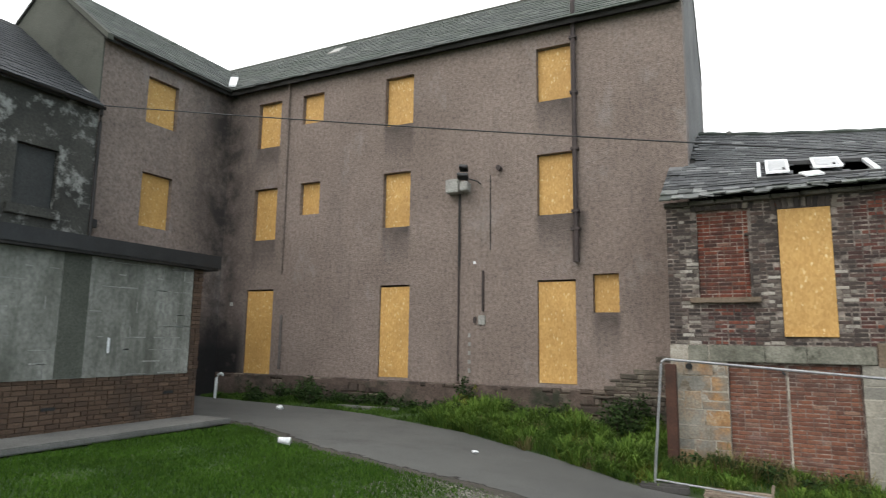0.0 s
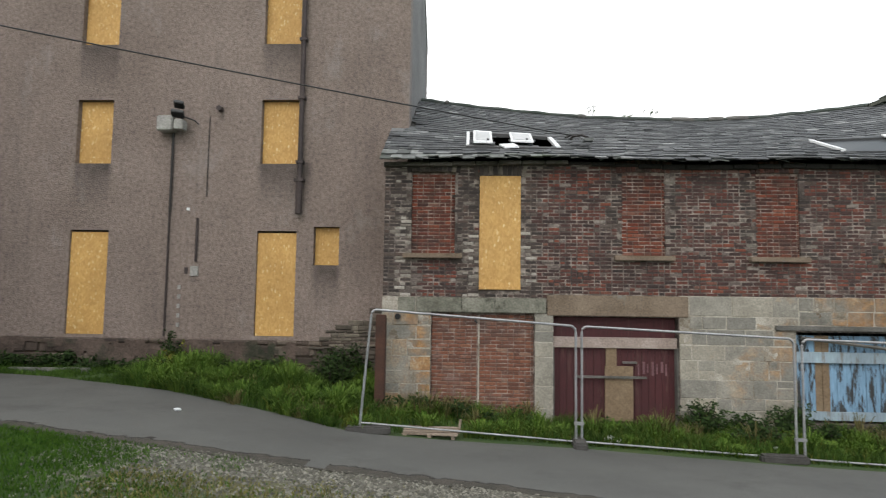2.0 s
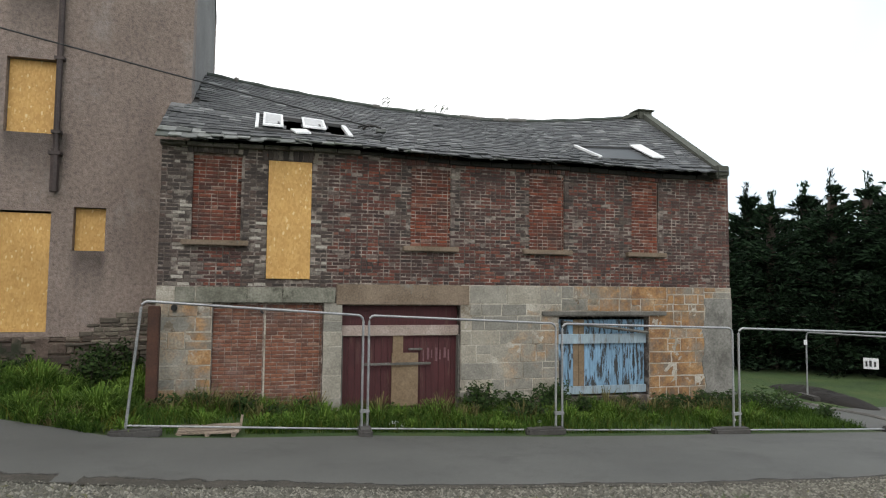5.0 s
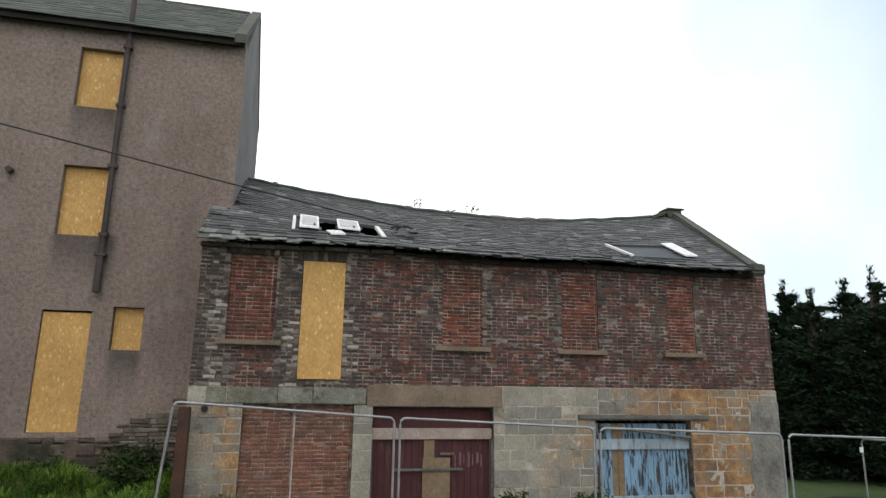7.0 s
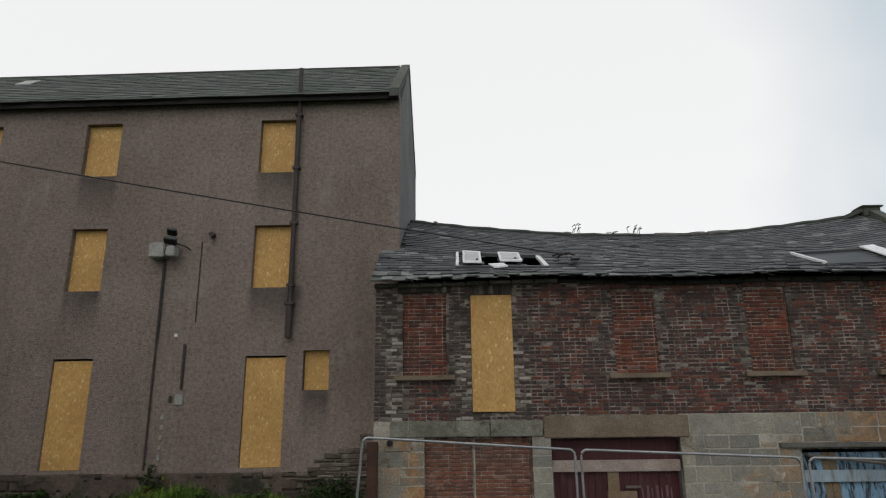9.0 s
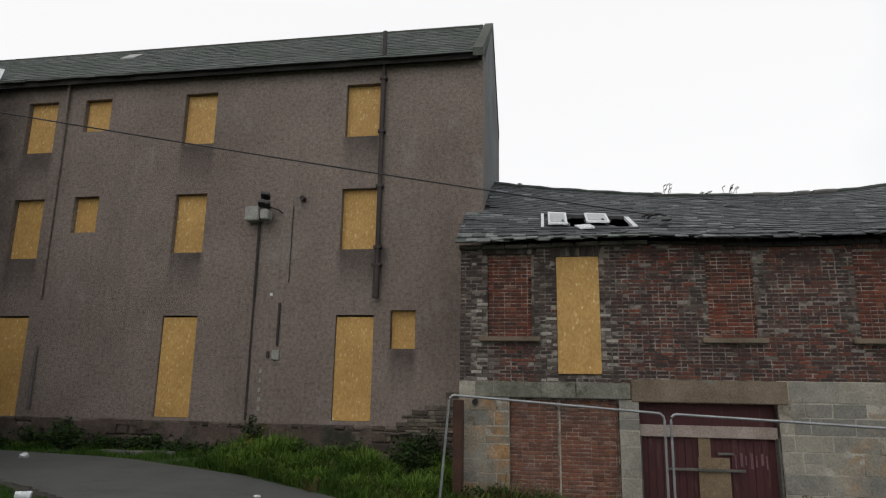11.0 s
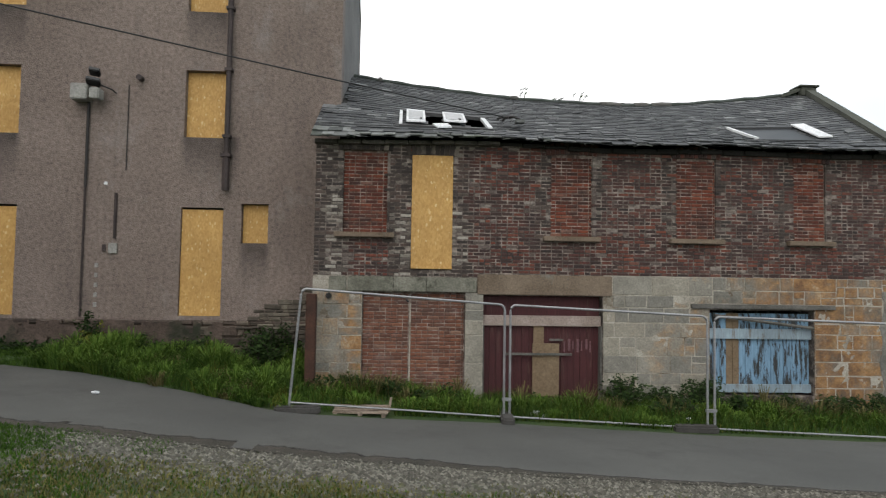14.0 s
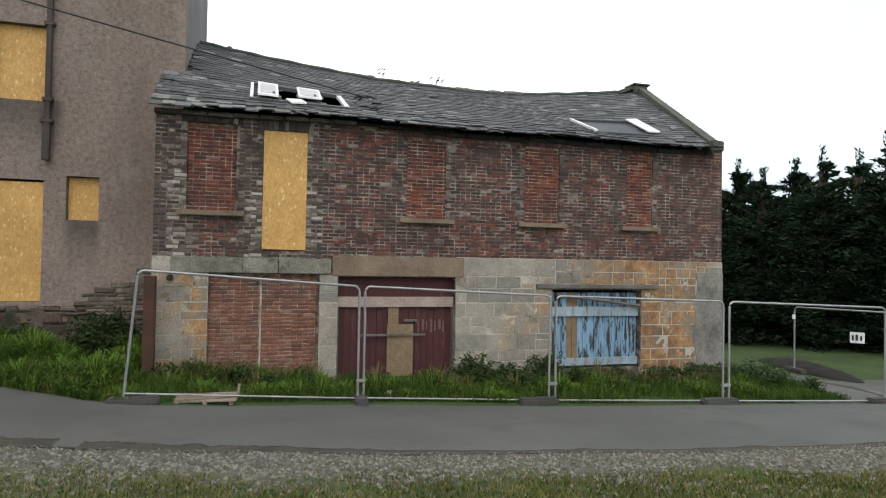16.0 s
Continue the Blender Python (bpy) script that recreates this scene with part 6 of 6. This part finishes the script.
for x in np.arange(-1.2, 10.2, 0.55):
    x = float(x) + rg.uniform(-0.2, 0.2)
    if not 1.6 < x < 3.9:
        shrub(x, 12.2 + rg.uniform(-0.2, 0.3), 0.32, rg.uniform(0.28, 0.60), 330, M["weed"], "straggling green weed against the warehouse wall")
blades("dry_grass", scatter(2600, -1.5, 10.4, lambda x: (road_far(x) + 0.25, 12.6), clumpy), rg, M["yellow_weed"], 0.10, 0.34, 0.005, 0.9, "dry straw-coloured stalks among the grass")
shrub(10.9, 12.1, 0.7, 0.75, 900, M["weed"], "bushy weed past the gable")
shrub(11.6, 11.6, 0.5, 0.4, 400, M["weed"], "bushy weed past the gable")


def ridge_weed(x, tall, lean):
    z = float(np.interp(x, RX, RZ))
    bm = bmesh.new()
    for k in range(6):
        a = rg.uniform(-0.5, 0.5) + lean
        tip = (x + a * tall + 0.05 * k - 0.12, 16.4 + rg.uniform(-0.1, 0.1), z + tall * rg.uniform(0.5, 1.0))
        tube(bm, [(x + 0.05 * k - 0.12, 16.4, z), tip], 0.006, 4)
        tube(bm, [tip, (tip[0] + 0.07, tip[1], tip[2] + 0.05)], 0.011, 4)
    tagged(part("ridge_weed", bm, M["weed"]), "thin weed rooted on the roof ridge", "plant", "roof weeds")


ridge_weed(3.0, 0.30, 0.1)
ridge_weed(4.5, 0.28, 0.1)
ridge_weed(3.9, 0.10, 0.0)


def conifer(tall, radius, seed):
    """A dense dark conifer: tapered trunk, limbs, and a feathery crown of small sprays."""
    r = random.Random(seed)
    ob = tagged(new("conifer_tree"), "tall dense dark green conifer", "tree", "row of conifers")
    made("trunk", lambda bm: tube(bm, [(0, 0, -0.3), (0.05, 0, tall * 0.4), (0, 0.05, tall * 0.9)], 0.16, 8), M["bark"], ob)
    limbs, crown = bmesh.new(), []
    faces = []
    for k in range(230):
        t = (k + r.random()) / 230
        z = tall * (0.02 + 0.93 * t)
        bare = smooth((t - 0.72) / 0.2)
        if bare and r.random() < 0.45 * bare:
            continue
        reach = radius * (min(1.0, 1.3 * (1 - t)) ** 0.65) * r.uniform(0.6, 1.2) + 0.16
        a = r.uniform(0, math.tau)
        droop = r.uniform(-0.12, 0.30) + 0.25 * bare
        tip = Vector((math.cos(a) * reach, math.sin(a) * reach, z + reach * droop))
        root = Vector((0, 0, z))
        if k % 3 == 0 or bare:
            tube(limbs, [root, root.lerp(tip, 0.6) - Vector((0, 0, 0.05 * reach)), tip], 0.014, 3)
        wide = 0.17 - 0.09 * bare
        for j in range(int(110 - 45 * bare)):
            f = r.uniform(0.04, 1.0) ** 0.75
            p = root.lerp(tip, f) + Vector((r.gauss(0, wide), r.gauss(0, wide), r.gauss(0, 0.5 * wide)))
            d = (tip - root).normalized() * 0.9 + Vector((r.gauss(0, 0.45), r.gauss(0, 0.45), r.uniform(-0.2, 0.55)))
            d.normalize()
            e = d.orthogonal().normalized()
            e.rotate(Matrix.Rotation(r.uniform(0, math.tau), 3, d))
            s = r.uniform(0.05, 0.115)
            i = len(crown)
            crown += [p - d * s, p + e * s * 0.33, p + d * s * 1.3, p - e * s * 0.33]
            faces.append((i, i + 1, i + 2, i + 3))
    tube(limbs, [(0, 0, tall * 0.85), (0.03, 0, tall * 0.97), (0.0, 0.02, tall * 1.04)], 0.012, 4)
    for j in range(90):
        p = Vector((r.gauss(0, 0.06), r.gauss(0, 0.06), tall * r.uniform(0.93, 1.05)))
        i = len(crown)
        crown += [p - Vector((0.03, 0, 0.05)), p + Vector((0.03, r.gauss(0, 0.02), 0)), p + Vector((r.gauss(0, 0.05), r.gauss(0, 0.05), 0.10))]
        faces.append((i, i + 1, i + 2))
    tagged(part("limb", limbs, M["bark"], ob), kind="stuff")
    me = bpy.data.meshes.new("crown")
    me.from_pydata([tuple(v) for v in crown], [], faces)
    me.materials.append(M["conifer"])
    new("crown", me).parent = ob
    return ob


kinds = [conifer(6.1, 1.9, 1), conifer(6.9, 1.7, 2), conifer(5.6, 2.0, 3)]
ROW = [(15.2, 22.8, 0, 0.95), (16.9, 21.4, 2, 1.0), (18.4, 20.2, 0, 0.98), (19.6, 18.7, 1, 0.96), (20.9, 17.2, 1, 1.0), (22.0, 15.6, 2, 1.04), (23.1, 13.9, 0, 1.0), (24.2, 12.2, 2, 1.05), (17.6, 24.0, 2, 1.15), (19.4, 22.6, 0, 1.10), (21.0, 21.2, 2, 1.18), (22.4, 19.6, 0, 1.12), (23.8, 18.0, 2, 1.2), (25.2, 16.2, 1, 1.05)]
used = set()
for i, (x, y, k, s) in enumerate(ROW):
    s *= 1.05
    m = pose(x, y, height(x, y), 0, 0, i * 67)
    if k in used:
        kinds[k].scale = (1, 1, 1)
        ob = copy_thing(kinds[k], m)
        ob.scale = (s, s, s)
    else:
        used.add(k)
        kinds[k].matrix_basis = m
        kinds[k].scale = (s, s, s)
# bare soil and a path beyond the fence


def soil_mound(bm):
    """A long low ridge of dug soil, lumpy on top."""
    rows = []
    for i in range(41):
        row = []
        for k in range(17):
            u, v = -1 + i / 20, -1 + k / 8
            x = 14.28 + 1.77 * 1.1 * u * math.cos(radians(-99.3)) - 0.55 * v * math.sin(radians(-99.3))
            y = 14.27 + 1.77 * 1.1 * u * math.sin(radians(-99.3)) + 0.55 * v * math.cos(radians(-99.3))
            rise = max(0.0, 1 - u * u - v * v)
            row.append(bm.verts.new((x, y, height(x, y) - 0.02 + 0.24 * rise ** 0.6 + 0.06 * rise * noise.noise((x * 4, y * 4, 0)))))
        rows.append(row)
    for a, b in zip(rows, rows[1:]):
        for k in range(16):
            bm.faces.new((a[k], b[k], b[k + 1], a[k + 1]))


tagged(made("soil_heap", soil_mound, M["soil"]), "low heap of dark soil on the grass", "soil", kind="stuff")
tagged(made("path", lambda bm: sheet(bm, list(np.linspace(12.6, 26, 24)), lambda x: [float(v) for v in np.linspace(road_far(x) - 0.1, road_far(x) + 2.2 + 0.25 * smooth((x - 12) / 3), 6)], 0.012), M["asphalt"]), "side path of worn asphalt", "path", kind="structure")
tagged(made("footpath", lambda bm: [bm.faces.new([bm.verts.new((x, y, height(x, y) + 0.016)) for x, y in ((12.66 - 0.19 * (b - 13.6) - 1.15, b), (12.66 - 0.19 * (b - 13.6), b), (12.66 - 0.19 * (a - 13.6), a), (12.66 - 0.19 * (a - 13.6) - 1.15, a))]) for a, b in [(10.6 + 0.4 * k, 11.0 + 0.4 * k) for k in range(12)]], M["asphalt"]), "narrow worn footpath beside the gable", "path", kind="structure")
tagged(made("path_edging", lambda bm: tube(bm, [(x, y, height(x, y) + 0.03) for x, y in [(12.68 + 0.43 * t, 13.59 + -2.27 * t) for t in np.linspace(-0.12, 1.6, 20)]], 0.04, 6), M["concrete"]), "pale concrete edging along the side path", "kerb", kind="structure")
